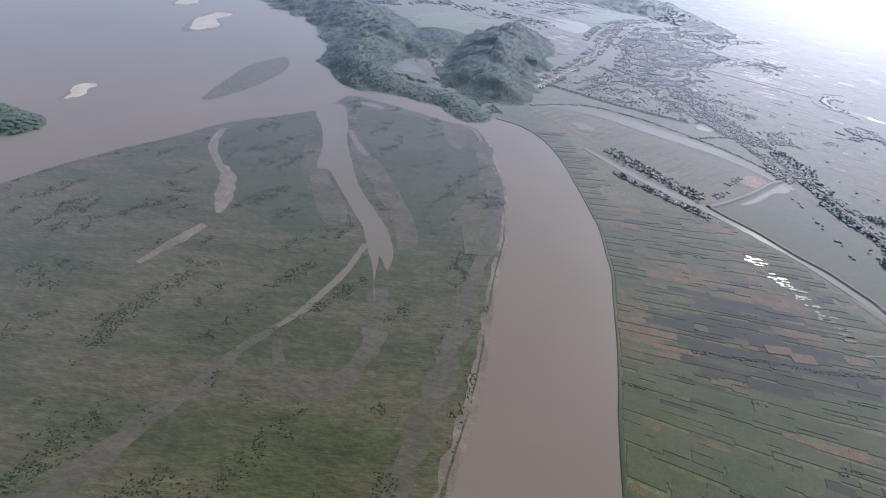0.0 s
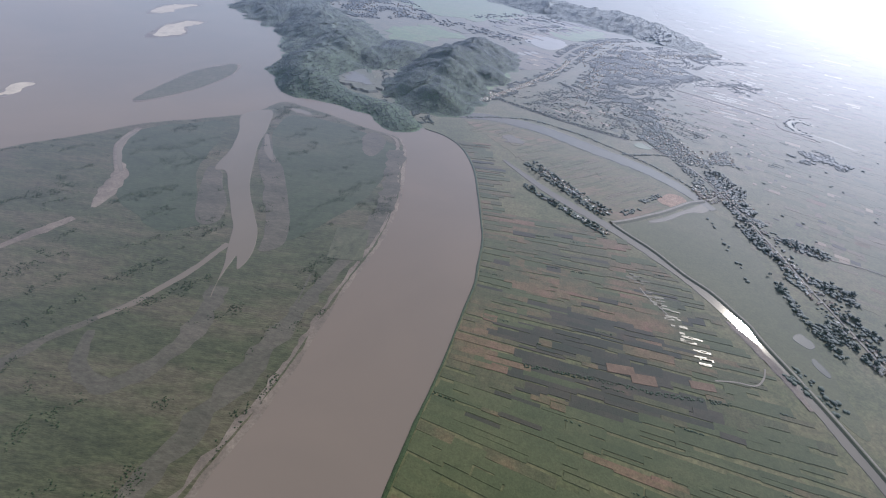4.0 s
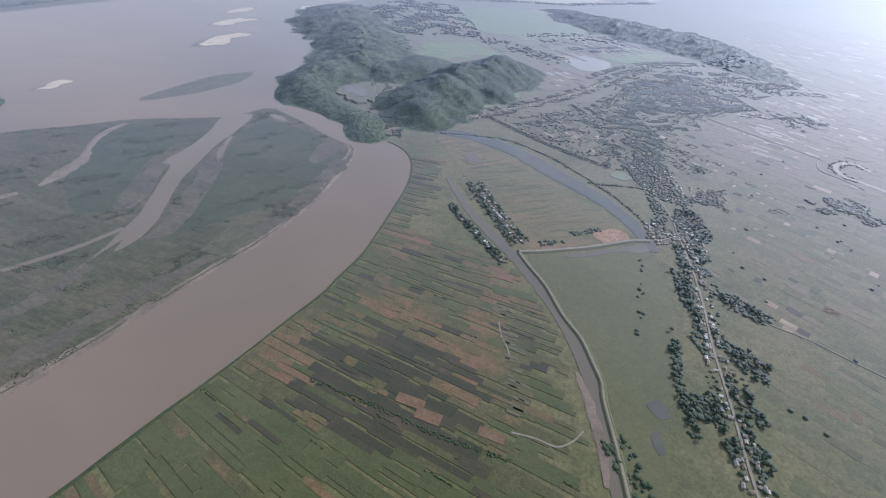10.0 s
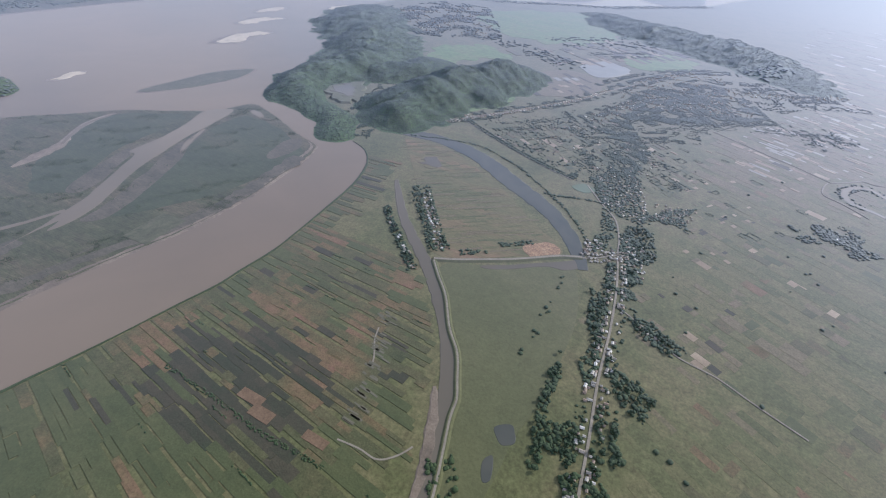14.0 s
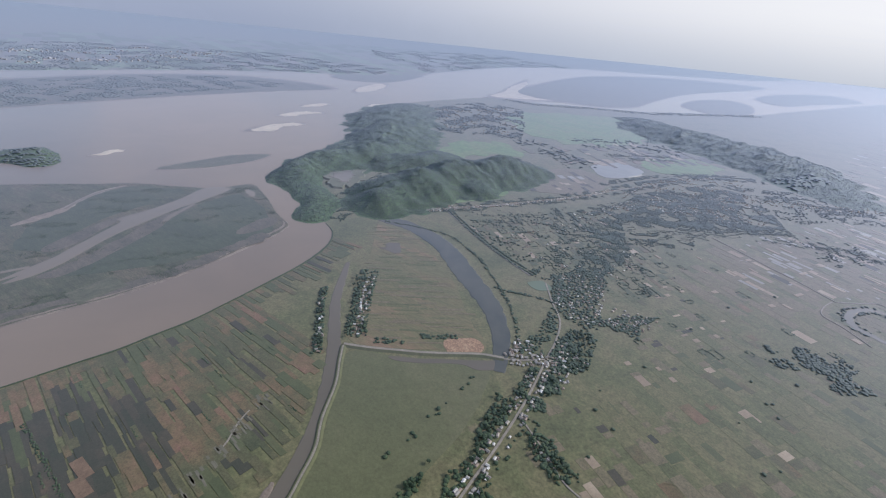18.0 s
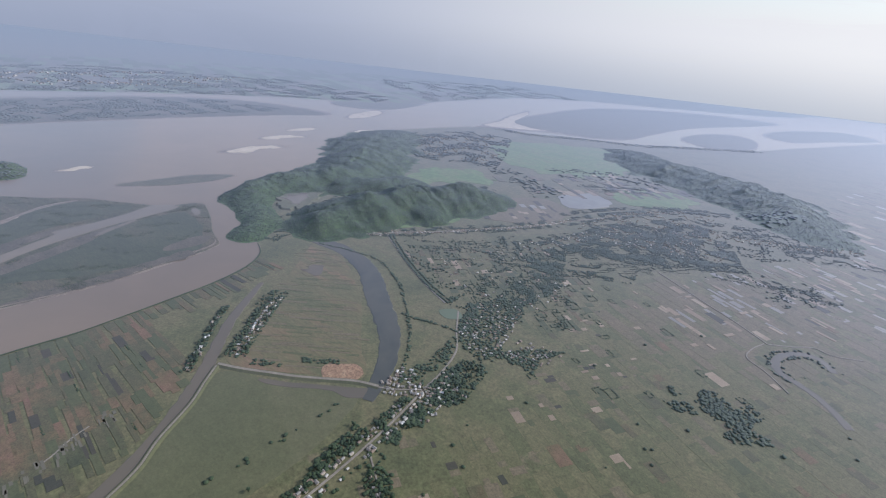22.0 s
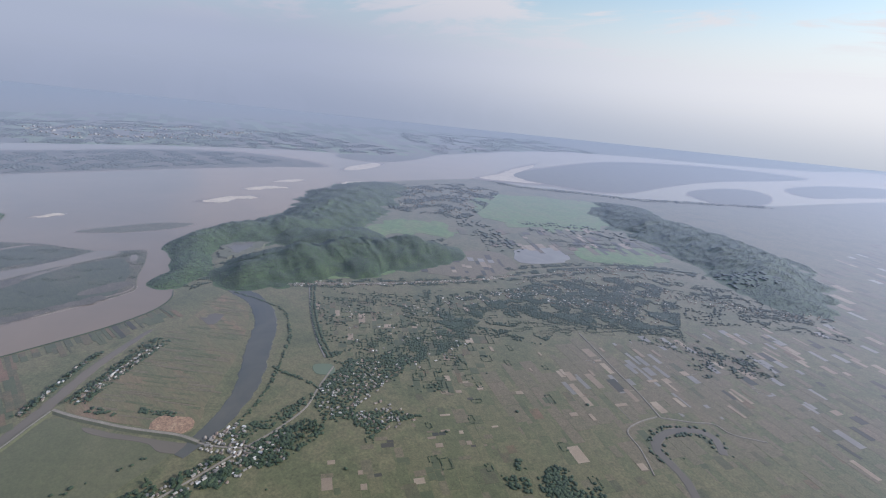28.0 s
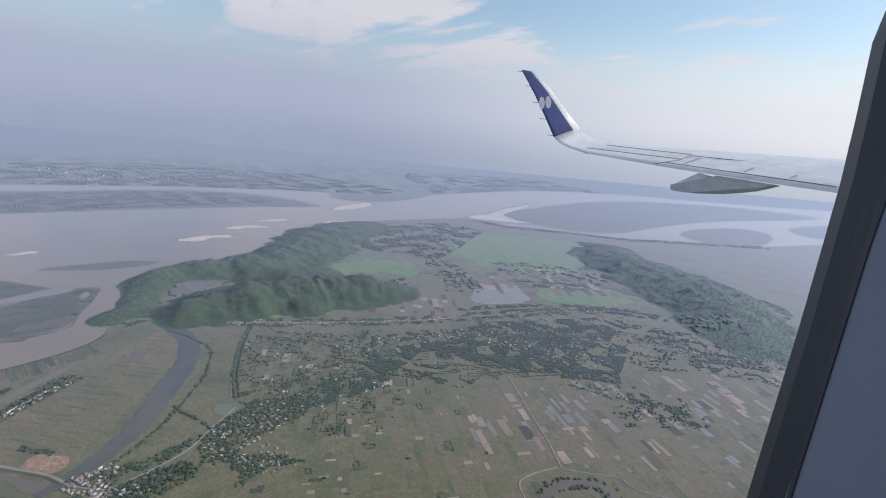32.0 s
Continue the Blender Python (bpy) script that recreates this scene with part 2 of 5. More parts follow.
PASTURE = land("pasture_grass", ((0.0, (0.096, 0.105, 0.053)), (0.6, (0.112, 0.118, 0.060)), (1.0, (0.132, 0.130, 0.072))), 0.012, 0.4, grain=0.2)
FAR_GREEN = land("rice_green", ((0.0, (0.084, 0.150, 0.040)), (0.4, (0.108, 0.190, 0.050)), (0.7, (0.135, 0.180, 0.062)), (1.0, (0.124, 0.215, 0.055))), 0.014, 0.1, grain=0.3)
MEADOW = land("dry_meadow", ((0.0, (0.103, 0.116, 0.055)), (0.5, (0.146, 0.134, 0.068)), (0.8, (0.190, 0.138, 0.082)), (1.0, (0.220, 0.146, 0.100))), 0.015, 0.3, grain=0.3, stretch=(-38, 0.5, 2.2))
SCRUB = land("island_scrub", ((0.0, (0.056, 0.065, 0.033)), (0.4, (0.076, 0.083, 0.042)), (0.65, (0.110, 0.098, 0.061)), (1.0, (0.080, 0.093, 0.043))), 0.012, 0.5, grain=0.45, bump=0.9, stretch=(62, 0.45, 1.7))
LUSH = land("lush_grass", ((0.0, (0.051, 0.066, 0.035)), (0.6, (0.064, 0.080, 0.042)), (1.0, (0.084, 0.090, 0.051))), 0.012, 0.5, grain=0.3, stretch=(60, 0.5, 1.5))
SAND = land("river_sand", ((0.0, (0.132, 0.110, 0.088)), (0.5, (0.194, 0.158, 0.128)), (1.0, (0.264, 0.220, 0.176))), 0.03, 0.6, grain=0.25)
ISLET = land("islet_grass", ((0.0, (0.078, 0.086, 0.050)), (0.5, (0.101, 0.104, 0.063)), (1.0, (0.134, 0.124, 0.084))), 0.03, 0.3, grain=0.3)
MUD = land("mud_flat", ((0.0, (0.079, 0.077, 0.055)), (0.5, (0.106, 0.097, 0.071)), (1.0, (0.138, 0.121, 0.093))), 0.03, 0.5, grain=0.3, stretch=(62, 0.6, 1.5))
PALE_SAND = land("pale_sand", ((0.0, (0.456, 0.389, 0.310)), (0.6, (0.624, 0.543, 0.437)), (1.0, (0.360, 0.307, 0.241))), 0.02, 0.4, grain=0.15)
EARTH = land("bare_earth", ((0.0, (0.20, 0.13, 0.085)), (0.5, (0.30, 0.19, 0.12)), (1.0, (0.38, 0.27, 0.18))), 0.12, 0.6)
ROAD = land("dusty_road", ((0.0, (0.20, 0.18, 0.15)), (1.0, (0.29, 0.26, 0.22))), 0.1, 1.0, grain=0.2, bump=0.1)
TARMAC = land("worn_tarmac", ((0.0, (0.15, 0.145, 0.135)), (1.0, (0.24, 0.225, 0.20))), 0.1, 1.0, grain=0.2, bump=0.1)
CHANNEL = water("channel_water", (0.177, 0.149, 0.115), (0.209, 0.175, 0.140), rough=0.12)
RIVER = water("silty_river", (0.196, 0.158, 0.128), (0.226, 0.178, 0.143), rough=0.16, haze_weight=0.66)
CANAL = water("still_water", (0.115, 0.102, 0.080), (0.150, 0.130, 0.102), rough=0.10)
LAKE = water("lake_water", (0.06, 0.068, 0.062), (0.10, 0.10, 0.085), rough=0.08, scale=0.02)
POOL = water("green_pond", (0.12, 0.16, 0.10), (0.16, 0.19, 0.13), rough=0.1)
FOREST = land("forest_canopy", ((0.0, (0.040, 0.076, 0.030)), (0.5, (0.057, 0.102, 0.039)), (1.0, (0.080, 0.124, 0.048))), 0.02, 0.25, grain=0.5, bump=1.0, level_gloss=False, haze_weight=0.85)
LEAVES = land("tree_leaves", ((0.0, (0.030, 0.052, 0.026)), (0.5, (0.044, 0.072, 0.033)), (1.0, (0.064, 0.092, 0.042))), 0.05, 0.9, vary="island", grain=0.4, bump=0.5, level_gloss=False, haze_weight=1.1)
BROWN = land("red_soil", ((0.0, (0.14, 0.095, 0.062)), (1.0, (0.20, 0.135, 0.09))), 0.08, 0.8, grain=0.25)
SHRUB = land("shrub_leaves", ((0.0, (0.030, 0.048, 0.022)), (0.5, (0.042, 0.064, 0.028)), (1.0, (0.060, 0.084, 0.036))), 0.05, 0.9, vary="island", grain=0.4, bump=0.5, level_gloss=False, haze_weight=1.0)
BARK = land("bark", ((0.0, (0.07, 0.05, 0.035)), (1.0, (0.13, 0.10, 0.07))), 0.5, 3.0, haze_weight=0.2)
CROP_STOPS = ((0.0, (0.061, 0.072, 0.037)), (0.25, (0.081, 0.088, 0.044)), (0.5, (0.103, 0.098, 0.052)), (0.68, (0.145, 0.11, 0.06)), (0.82, (0.175, 0.115, 0.072)), (0.92, (0.183, 0.104, 0.076)), (1.0, (0.09, 0.092, 0.054)))
CROP = land("standing_crop", CROP_STOPS, 0.018, 0.7, vary="object", grain=0.34, share=0.36)
CROPS = land("standing_crops", CROP_STOPS, 0.018, 0.7, vary="island", grain=0.34, share=0.36)
GREEN_STOPS = ((0.0, (0.064, 0.079, 0.039)), (0.4, (0.080, 0.094, 0.045)), (0.8, (0.096, 0.105, 0.051)), (1.0, (0.116, 0.114, 0.062)))
GREEN = land("green_crop", GREEN_STOPS, 0.02, 0.7, vary="object", grain=0.22, share=0.32)
GREENS = land("green_crops", GREEN_STOPS, 0.02, 0.7, vary="island", grain=0.22, share=0.32)
TILLED_STOPS = ((0.0, (0.045, 0.056, 0.034)), (0.25, (0.05, 0.054, 0.036)), (0.5, (0.059, 0.058, 0.04)), (0.8, (0.072, 0.065, 0.045)), (1.0, (0.112, 0.082, 0.054)))
TILLED = land("tilled_soil", TILLED_STOPS, 0.05, 0.9, vary="object", grain=0.2)
TILLEDS = land("tilled_soils", TILLED_STOPS, 0.05, 0.9, vary="island", grain=0.2)
STUBBLE_STOPS = ((0.0, (0.202, 0.156, 0.112)), (0.5, (0.280, 0.223, 0.163)), (1.0, (0.403, 0.335, 0.257)))
STUBBLES = land("pale_stubble", STUBBLE_STOPS, 0.05, 0.9, vary="island", grain=0.15)
PADDY = water("flooded_paddy", (0.15, 0.138, 0.12), (0.215, 0.20, 0.18), rough=0.28, scale=0.03, haze_weight=1.0)
DRY = land("dry_grazed_plots", ((0.0, (0.126, 0.118, 0.067)), (0.4, (0.142, 0.126, 0.074)), (0.8, (0.162, 0.134, 0.086)), (1.0, (0.186, 0.146, 0.101))), 0.02, 0.5, vary="island", grain=0.36, share=0.4)
GRAZED = land("grazed_plots", ((0.0, (0.083, 0.093, 0.043)), (0.35, (0.108, 0.116, 0.053)), (0.6, (0.138, 0.131, 0.066)), (0.8, (0.118, 0.119, 0.056)), (1.0, (0.168, 0.136, 0.085))), 0.02, 0.5, vary="island", grain=0.36, share=0.55)
WET = water("wet_field", (0.125, 0.120, 0.088), (0.160, 0.150, 0.110), rough=0.22, scale=0.05, haze_weight=1.0)
WALLS = land("house_walls", ((0.0, (0.25, 0.20, 0.15)), (0.5, (0.45, 0.40, 0.34)), (1.0, (0.60, 0.58, 0.54))), 0.3, 2.0, vary="island", grain=0.15, haze_weight=0.6)
WALL_A = land("house_wall", ((0.0, (0.25, 0.20, 0.15)), (0.5, (0.45, 0.40, 0.34)), (1.0, (0.60, 0.58, 0.54))), 0.3, 2.0, vary="object", grain=0.15, haze_weight=0.6)
ROOF_STOPS = ((0.0, (0.18, 0.17, 0.16)), (0.25, (0.28, 0.27, 0.26)), (0.42, (0.16, 0.13, 0.11)), (0.58, (0.26, 0.19, 0.15)), (0.72, (0.38, 0.36, 0.33)), (0.86, (0.54, 0.53, 0.52)), (0.95, (0.72, 0.72, 0.72)), (1.0, (0.12, 0.20, 0.40)))
ROOF = land("tin_roof", ROOF_STOPS, 0.4, 3.0, vary="object", rough=0.45, grain=0.25, spec=0.4, haze_weight=0.5, share=0.85)
ROOFS = land("tin_roofs", ROOF_STOPS, 0.4, 3.0, vary="island", rough=0.45, grain=0.25, spec=0.4, haze_weight=0.5, share=0.85)


# ---- shaping helpers ----
def smooth(pts, n=6, closed=False):
    """A Catmull-Rom line through the points."""
    p = np.array(pts, float)
    k = len(p)
    out = []
    for i in range(k if closed else k - 1):
        a, b, c, d = (p[(i + j) % k] if closed else p[min(max(i + j, 0), k - 1)] for j in (-1, 0, 1, 2))
        for u in np.arange(n) / n:
            out.append(0.5 * (2 * b + (c - a) * u + (2 * a - 5 * b + 4 * c - d) * u * u + (3 * b - a - 3 * c + d) * u ** 3))
    if not closed:
        out.append(p[-1])
    return np.array(out)


def part(name, bm, mat, parent=None, label=""):
    me = bpy.data.meshes.new(name)
    bm.to_mesh(me)
    bm.free()
    me.materials.append(mat)
    ob = new(name, me)
    ob.parent = parent
    return tagged(ob, label)


def from_arrays(name, verts, faces, mat, parent=None, flat=True):
    me = bpy.data.meshes.new(name)
    me.from_pydata(verts.tolist() if hasattr(verts, "tolist") else verts, [], faces.tolist() if hasattr(faces, "tolist") else faces)
    me.update()
    me.materials.append(mat)
    ob = new(name, me)
    ob.parent = parent
    return ob


def roughen(line, amount, size=25.0):
    out = []
    for x, y in line:
        v = noise.noise_vector((x / size, y / size, 3.1)) * amount + noise.noise_vector((x / size * 4, y / size * 4, 7.7)) * amount * 0.35
        out.append((x + v.x, y + v.y))
    return np.array(out)


def patch(name, outline, z, mat, skirt=1.0, rough=0.0, parent=None, n=6, size=25.0):
    """A slab of land or water with a soft outline and a bank running down all round it."""
    line = smooth(outline, n, True)
    if rough:
        line = roughen(line, rough, size)
    k = len(line)
    top = [Vector((x, y, z)) for x, y in line]
    from mathutils.geometry import tessellate_polygon
    tris = [tuple(t) for t in tessellate_polygon([top])]
    fixed = []
    for a, b, c in tris:
        cross = (top[b] - top[a]).cross(top[c] - top[a]).z
        fixed.append((a, b, c) if cross > 0 else (a, c, b))
    verts = [tuple(v) for v in top]
    area = sum(line[i][0] * line[(i + 1) % k][1] - line[(i + 1) % k][0] * line[i][1] for i in range(k))
    sign = 1 if area > 0 else -1
    for i in range(k):
        t = line[(i + 1) % k] - line[i - 1]
        t = t / (np.linalg.norm(t) + 1e-6)
        verts.append((line[i][0] + sign * t[1] * skirt, line[i][1] - sign * t[0] * skirt, z - skirt))
    sides = []
    for i in range(k):
        j = (i + 1) % k
        sides.append((i, k + i, k + j, j) if sign > 0 else (i, j, k + j, k + i))
    return from_arrays(name, verts, fixed + sides, mat, parent)


def sweep(name, pts, profile, mat, parent=None, n=8, widths=None, wobble=0.0):
    """A strip along a line; the profile is (offset, height) across it."""
    line = smooth(pts, n)
    k, w = len(line), len(profile)
    tang = np.gradient(line, axis=0)
    tang /= np.linalg.norm(tang, axis=1)[:, None] + 1e-9
    side = np.stack((tang[:, 1], -tang[:, 0]), 1)
    scale = np.ones(k) if widths is None else np.interp(np.linspace(0, 1, k), np.linspace(0, 1, len(widths)), widths)
    verts = []
    for i in range(k):
        for j, (o, h) in enumerate(profile):
            f = 1 + wobble * noise.noise((line[i][0] / 9, line[i][1] / 9, j * 3.3)) if wobble else 1
            q = line[i] + side[i] * o * scale[i] * f
            verts.append((q[0], q[1], h))
    faces = [(i * w + j, (i + 1) * w + j, (i + 1) * w + j + 1, i * w + j + 1) for i in range(k - 1) for j in range(w - 1)]
    faces = [f[::-1] for f in faces]
    me = from_arrays(name, verts, faces, mat, parent)
    bm = bmesh.new()
    bm.from_mesh(me.data)
    bmesh.ops.recalc_face_normals(bm, faces=bm.faces)
    if sum(f.normal.z * f.calc_area() for f in bm.faces) < 0:
        bmesh.ops.reverse_faces(bm, faces=bm.faces)
    bm.to_mesh(me.data)
    bm.free()
    return me


def inside(poly, pts):
    poly = np.array(poly, float)
    x, y = pts[:, 0], pts[:, 1]
    hit = np.zeros(len(pts), bool)
    for (x0, y0), (x1, y1) in zip(poly, np.roll(poly, -1, 0)):
        cond = ((y0 > y) != (y1 > y)) & (x < (x1 - x0) * (y - y0) / (y1 - y0 + 1e-12) + x0)
        hit ^= cond
    return hit


rng = np.random.default_rng(11)


def in_area(poly, n, clump=0.0):
    poly = np.array(poly, float)
    lo, hi = poly.min(0), poly.max(0)
    out = np.zeros((0, 2))
    while len(out) < n:
        q = rng.uniform(lo, hi, (n * 3, 2))
        q = q[inside(poly, q)]
        if clump:
            keep = np.array([noise.noise((a / clump, b / clump, 5.0)) for a, b in q]) > rng.uniform(-0.16, 0.18, len(q))
            q = q[keep]
        out = np.concatenate((out, q))
    return out[:n]


def along(pts, width, n, gap=0.0):
    """Random places beside a line, out to width, none nearer than gap."""
    line = smooth(pts, 10)
    step = np.linalg.norm(np.diff(line, axis=0), axis=1)
    s = np.concatenate(((0,), np.cumsum(step)))
    u = rng.uniform(0, s[-1], n)
    c = np.stack((np.interp(u, s, line[:, 0]), np.interp(u, s, line[:, 1])), 1)
    d = np.stack((np.interp(u + 1, s, line[:, 0]), np.interp(u + 1, s, line[:, 1])), 1) - np.stack((np.interp(u - 1, s, line[:, 0]), np.interp(u - 1, s, line[:, 1])), 1)
    d /= np.linalg.norm(d, axis=1)[:, None] + 1e-9
    o = rng.uniform(gap, width, n) * rng.choice((-1, 1), n)
    return c + np.stack((d[:, 1], -d[:, 0]), 1) * o[:, None], np.degrees(np.arctan2(d[:, 1], d[:, 0]))


def blob(seed, sub=1, rough=0.35):
    bm = bmesh.new()
    bmesh.ops.create_icosphere(bm, subdivisions=sub, radius=1.0)
    for v in bm.verts:
        v.co *= 1 + rough * noise.noise(v.co * 1.7 + Vector((seed * 5.3, 0, 0))) + rough * 0.6 * noise.noise(v.co * 4.1 + Vector((0, seed * 3.1, 0)))
    bm.verts.index_update()
    V = np.array([v.co[:] for v in bm.verts])
    Fc = np.array([[v.index for v in f.verts] for f in bm.faces])
    bm.free()
    return V, Fc


BLOBS = [blob(i) for i in range(6)]
FINE_BLOBS = [blob(i, 2, 0.45) for i in range(6)]


def canopy(name, places, size, mat, ground=None, squash=0.8, low=0.6, shapes=BLOBS):
    """Many uneven crowns or bushes joined into one mesh. size: least and greatest radius."""
    VV, FF, base = [], [], 0
    for x, y in places:
        V, Fc = shapes[rng.integers(len(shapes))]
        r = rng.uniform(*size)
        a = rng.uniform(0, 6.28)
        c, s = math.cos(a), math.sin(a)
        W = V * (r * rng.uniform(0.85, 1.2), r * rng.uniform(0.85, 1.2), r * squash * rng.uniform(0.8, 1.25))
        z = ground(x, y) if ground else 0.0
        W = np.stack((W[:, 0] * c - W[:, 1] * s + x, W[:, 0] * s + W[:, 1] * c + y, W[:, 2] + z + r * low), 1)
        VV.append(W.astype(np.float32))
        FF.append(Fc + base)
        base += len(V)
    ob = from_arrays(name, np.concatenate(VV), np.concatenate(FF), mat)
    ob.data.polygons.foreach_set("use_smooth", np.ones(len(ob.data.polygons), bool))
    return ob


def boxes(name, rows, mat, parent=None):
    """Low field plots joined into one mesh: rows of x, y, length, width, angle, height."""
    VV, FF = [], []
    for i, (x, y, l, w, a, h) in enumerate(rows):
        c, s = math.cos(radians(a)), math.sin(radians(a))
        for z in (-0.3, h):
            for u, v in ((-0.5, -0.5), (0.5, -0.5), (0.5, 0.5), (-0.5, 0.5)):
                VV.append((x + u * l * c - v * w * s, y + u * l * s + v * w * c, z))
        b = i * 8
        FF += [(b + 4, b + 5, b + 6, b + 7)] + [(b + j, b + (j + 1) % 4, b + 4 + (j + 1) % 4, b + 4 + j) for j in range(4)]
    return from_arrays(name, VV, FF, mat, parent)


# ---- ground and rivers ----
bm = bmesh.new()
bmesh.ops.create_grid(bm, x_segments=24, y_segments=24, size=9000)
bmesh.ops.translate(bm, verts=bm.verts, vec=(0, 2500, 0))
tagged(part("ground", bm, GROUND), "flat green and brown river plain of fields and grass", "ground", kind="structure")

BANK_EAST = [(40, -260), (84, -60), (104, 50), (122, 120), (133, 164), (142, 195), (151, 230), (161, 273), (169, 305), (172, 335), (176, 370), (175, 405), (172, 456), (166, 524), (151, 578), (127, 612), (97, 628)]
SHORE_HILLS = [(62, 626), (40, 655), (20, 690), (-46, 716), (-112, 704), (-168, 776), (-185, 843), (-178, 955), (-255, 1090), (-356, 1171), (-459, 1309), (-458, 1470), (-430, 1700), (-345, 1990), (-172, 2064), (3, 2210), (192, 2334), (310, 2500), (577, 2861), (760, 3331), (1300, 4700), (2100, 6600)]
BANK_FAR = [(1000, 6700), (523, 5520), (-114, 4639), (-582, 4115), (-900, 3463), (-935, 2544), (-917, 2295), (-974, 1987), (-1218, 1621), (-1398, 1174), (-1528, 625), (-1640, 0), (-1700, -900), (-700, -1100)]
tagged(patch("river", BANK_EAST + SHORE_HILLS + BANK_FAR, 0.25, RIVER, 0.6, 1.6, n=8), "broad silty brown river curving past low banks", "river", kind="structure")

tagged(sweep("cut_bank", BANK_EAST[1:], [(-0.9, 0.2), (-0.5, 0.8), (0.3, 0.95), (1.2, 0.3)], SHRUB, None, 8, (1.0, 1.4, 0.7, 1.2, 0.9, 1.5, 0.6), 0.5), "low dark overgrown bank along the river", "bank", kind="structure")
BAR_WEST = [(-85, -220), (-30, -60), (6, 45), (20, 100), (31, 135), (41, 166), (50, 206), (56, 240), (62, 272), (73, 318), (81, 355), (85, 395), (86, 440), (83, 482), (77, 535), (69, 577)]
BAR_TOP = [(55, 590), (25, 600), (-54, 637), (-100, 655), (-116, 645), (-128, 608), (-146, 587), (-190, 555), (-235, 523), (-270, 478), (-305, 440), (-337, 400), (-361, 360), (-420, 240), (-500, 0), (-560, -300)]
bar = tagged(patch("river_island", BAR_WEST + BAR_TOP, 0.9, SCRUB, 0.9, 2.2, n=8), "large flat river island of dark green scrub and mud", "island")
# darker lush grass at the head of the island
lush = patch("grass_patch", [(60, 560), (-40, 610), (-88, 600), (-80, 520), (-52, 440), (-22, 375), (0, 330), (36, 380), (58, 440), (66, 510)], 0.96, LUSH, 0.3, 5, bar)
patch("grass_patch", [(-150, 560), (-225, 500), (-185, 390), (-120, 330), (-80, 340), (-120, 420), (-135, 500)], 0.96, LUSH, 0.3, 7, bar)
# strips of sand and mud along the shore of the island
sweep("sand_margin", [(10, 60), (23, 105), (42, 166), (51, 206), (57, 240), (63, 272), (74, 318), (82, 355), (86, 395), (87, 440), (84, 482), (78, 535), (68, 578), (50, 592)], [(-5.5, 0.99), (-2.5, 0.93), (1.0, 0.5), (3.0, 0.2)], SAND, bar, 8, (1.2, 1.2, 1.0, 0.9, 1.1, 1.0, 1.2, 1.4, 0.8), 0.6)
sweep("mud_margin", [(-14, 60), (0, 110), (18, 172), (30, 216), (44, 268), (60, 325), (73, 385), (76, 440), (73, 482), (66, 545)], [(-7, 0.97), (0, 1.03), (8, 0.99)], MUD, bar, 8, (1.1, 1.0, 1.2, 0.8, 0.7, 1.0, 1.2, 1.2, 1.5), 0.8)
sweep("sand_track", [(-6, 105), (8, 150), (25, 205), (33, 245), (35, 290)], [(-1.0, 1.0), (0, 1.05), (1.0, 1.0)], MUD, bar, 8, (1, 0.8, 1.1, 0.7), 0.8)
# channels and pools on the island
patch("channel", [(-142, 590), (-114, 618), (-98, 560), (-90, 507), (-76, 455), (-62, 410), (-38, 361), (-26, 336), (-19, 305), (-22, 284), (-30, 300), (-30, 262), (-27, 250), (-34, 285), (-42, 316), (-50, 342), (-68, 377), (-96, 434), (-111, 440), (-114, 485), (-126, 540)], 1.06, CHANNEL, 0.3, 1.0, bar)
sweep("channel", [(-43, 315), (-54, 278), (-66, 252), (-76, 233), (-89, 216)], [(-2.6, 1.0), (-2.0, 1.08), (2.0, 1.08), (2.6, 1.0)], CHANNEL, bar, 8, (1.0, 1.1, 1.2, 0.7), 0.4)
sweep("dry_channel", [(-76, 236), (-89, 217), (-109, 190), (-122, 165), (-138, 143), (-152, 118), (-170, 85), (-190, 30)], [(-5, 0.95), (-3.6, 1.05), (0, 1.02), (3.6, 1.05), (5, 0.95)], MUD, bar, 8, (0.25, 0.5, 0.8, 1.1, 1.3, 1.5, 1.8), 0.5)
sweep("mud_flat", [(-26, 262), (-24, 225), (-30, 190), (-50, 165), (-75, 178), (-86, 205)], [(-6, 0.96), (0, 1.05), (6, 0.96)], MUD, bar, 8, (1.1, 1.3, 1.0, 0.8, 0.5), 0.6)
patch("mud_flat", [(-118, 440), (-100, 430), (-70, 372), (-66, 345), (-82, 340), (-100, 380)], 1.0, MUD, 0.2, 2, bar)
patch("mud_flat", [(-92, 545), (-70, 500), (-40, 450), (-12, 380), (0, 330), (-14, 310), (-22, 345), (-50, 415), (-80, 480)], 1.0, MUD, 0.2, 3, bar)
sweep("pool", [(-231, 510), (-227, 466), (-206, 428), (-189, 404), (-179, 366), (-174, 341)], [(-5, 0.96), (-4, 1.06), (4, 1.06), (5, 0.96)], SAND, bar, 8, (0.6, 1.0, 0.7, 1.5, 1.6, 0.4), 0.4)
sweep("pool", [(-228, 500), (-226, 466), (-206, 430), (-190, 408)], [(-3, 1.0), (-2.5, 1.1), (2.5, 1.1), (3, 1.0)], CHANNEL, bar, 8, (0.6, 1.0, 0.8, 0.8), 0.4)
sweep("sand_strip", [(-178, 322), (-191, 297), (-206, 268)], [(-4, 0.96), (0, 1.08), (4, 0.96)], SAND, bar, 8, (0.9, 1.2, 0.6), 0.5)
sweep("pool", [(-92, 540), (-74, 495), (-58, 470)], [(-3.5, 0.98), (-3, 1.08), (3, 1.08), (3.5, 0.98)], CHANNEL, bar, 8, (0.5, 1.2, 0.4), 0.4)
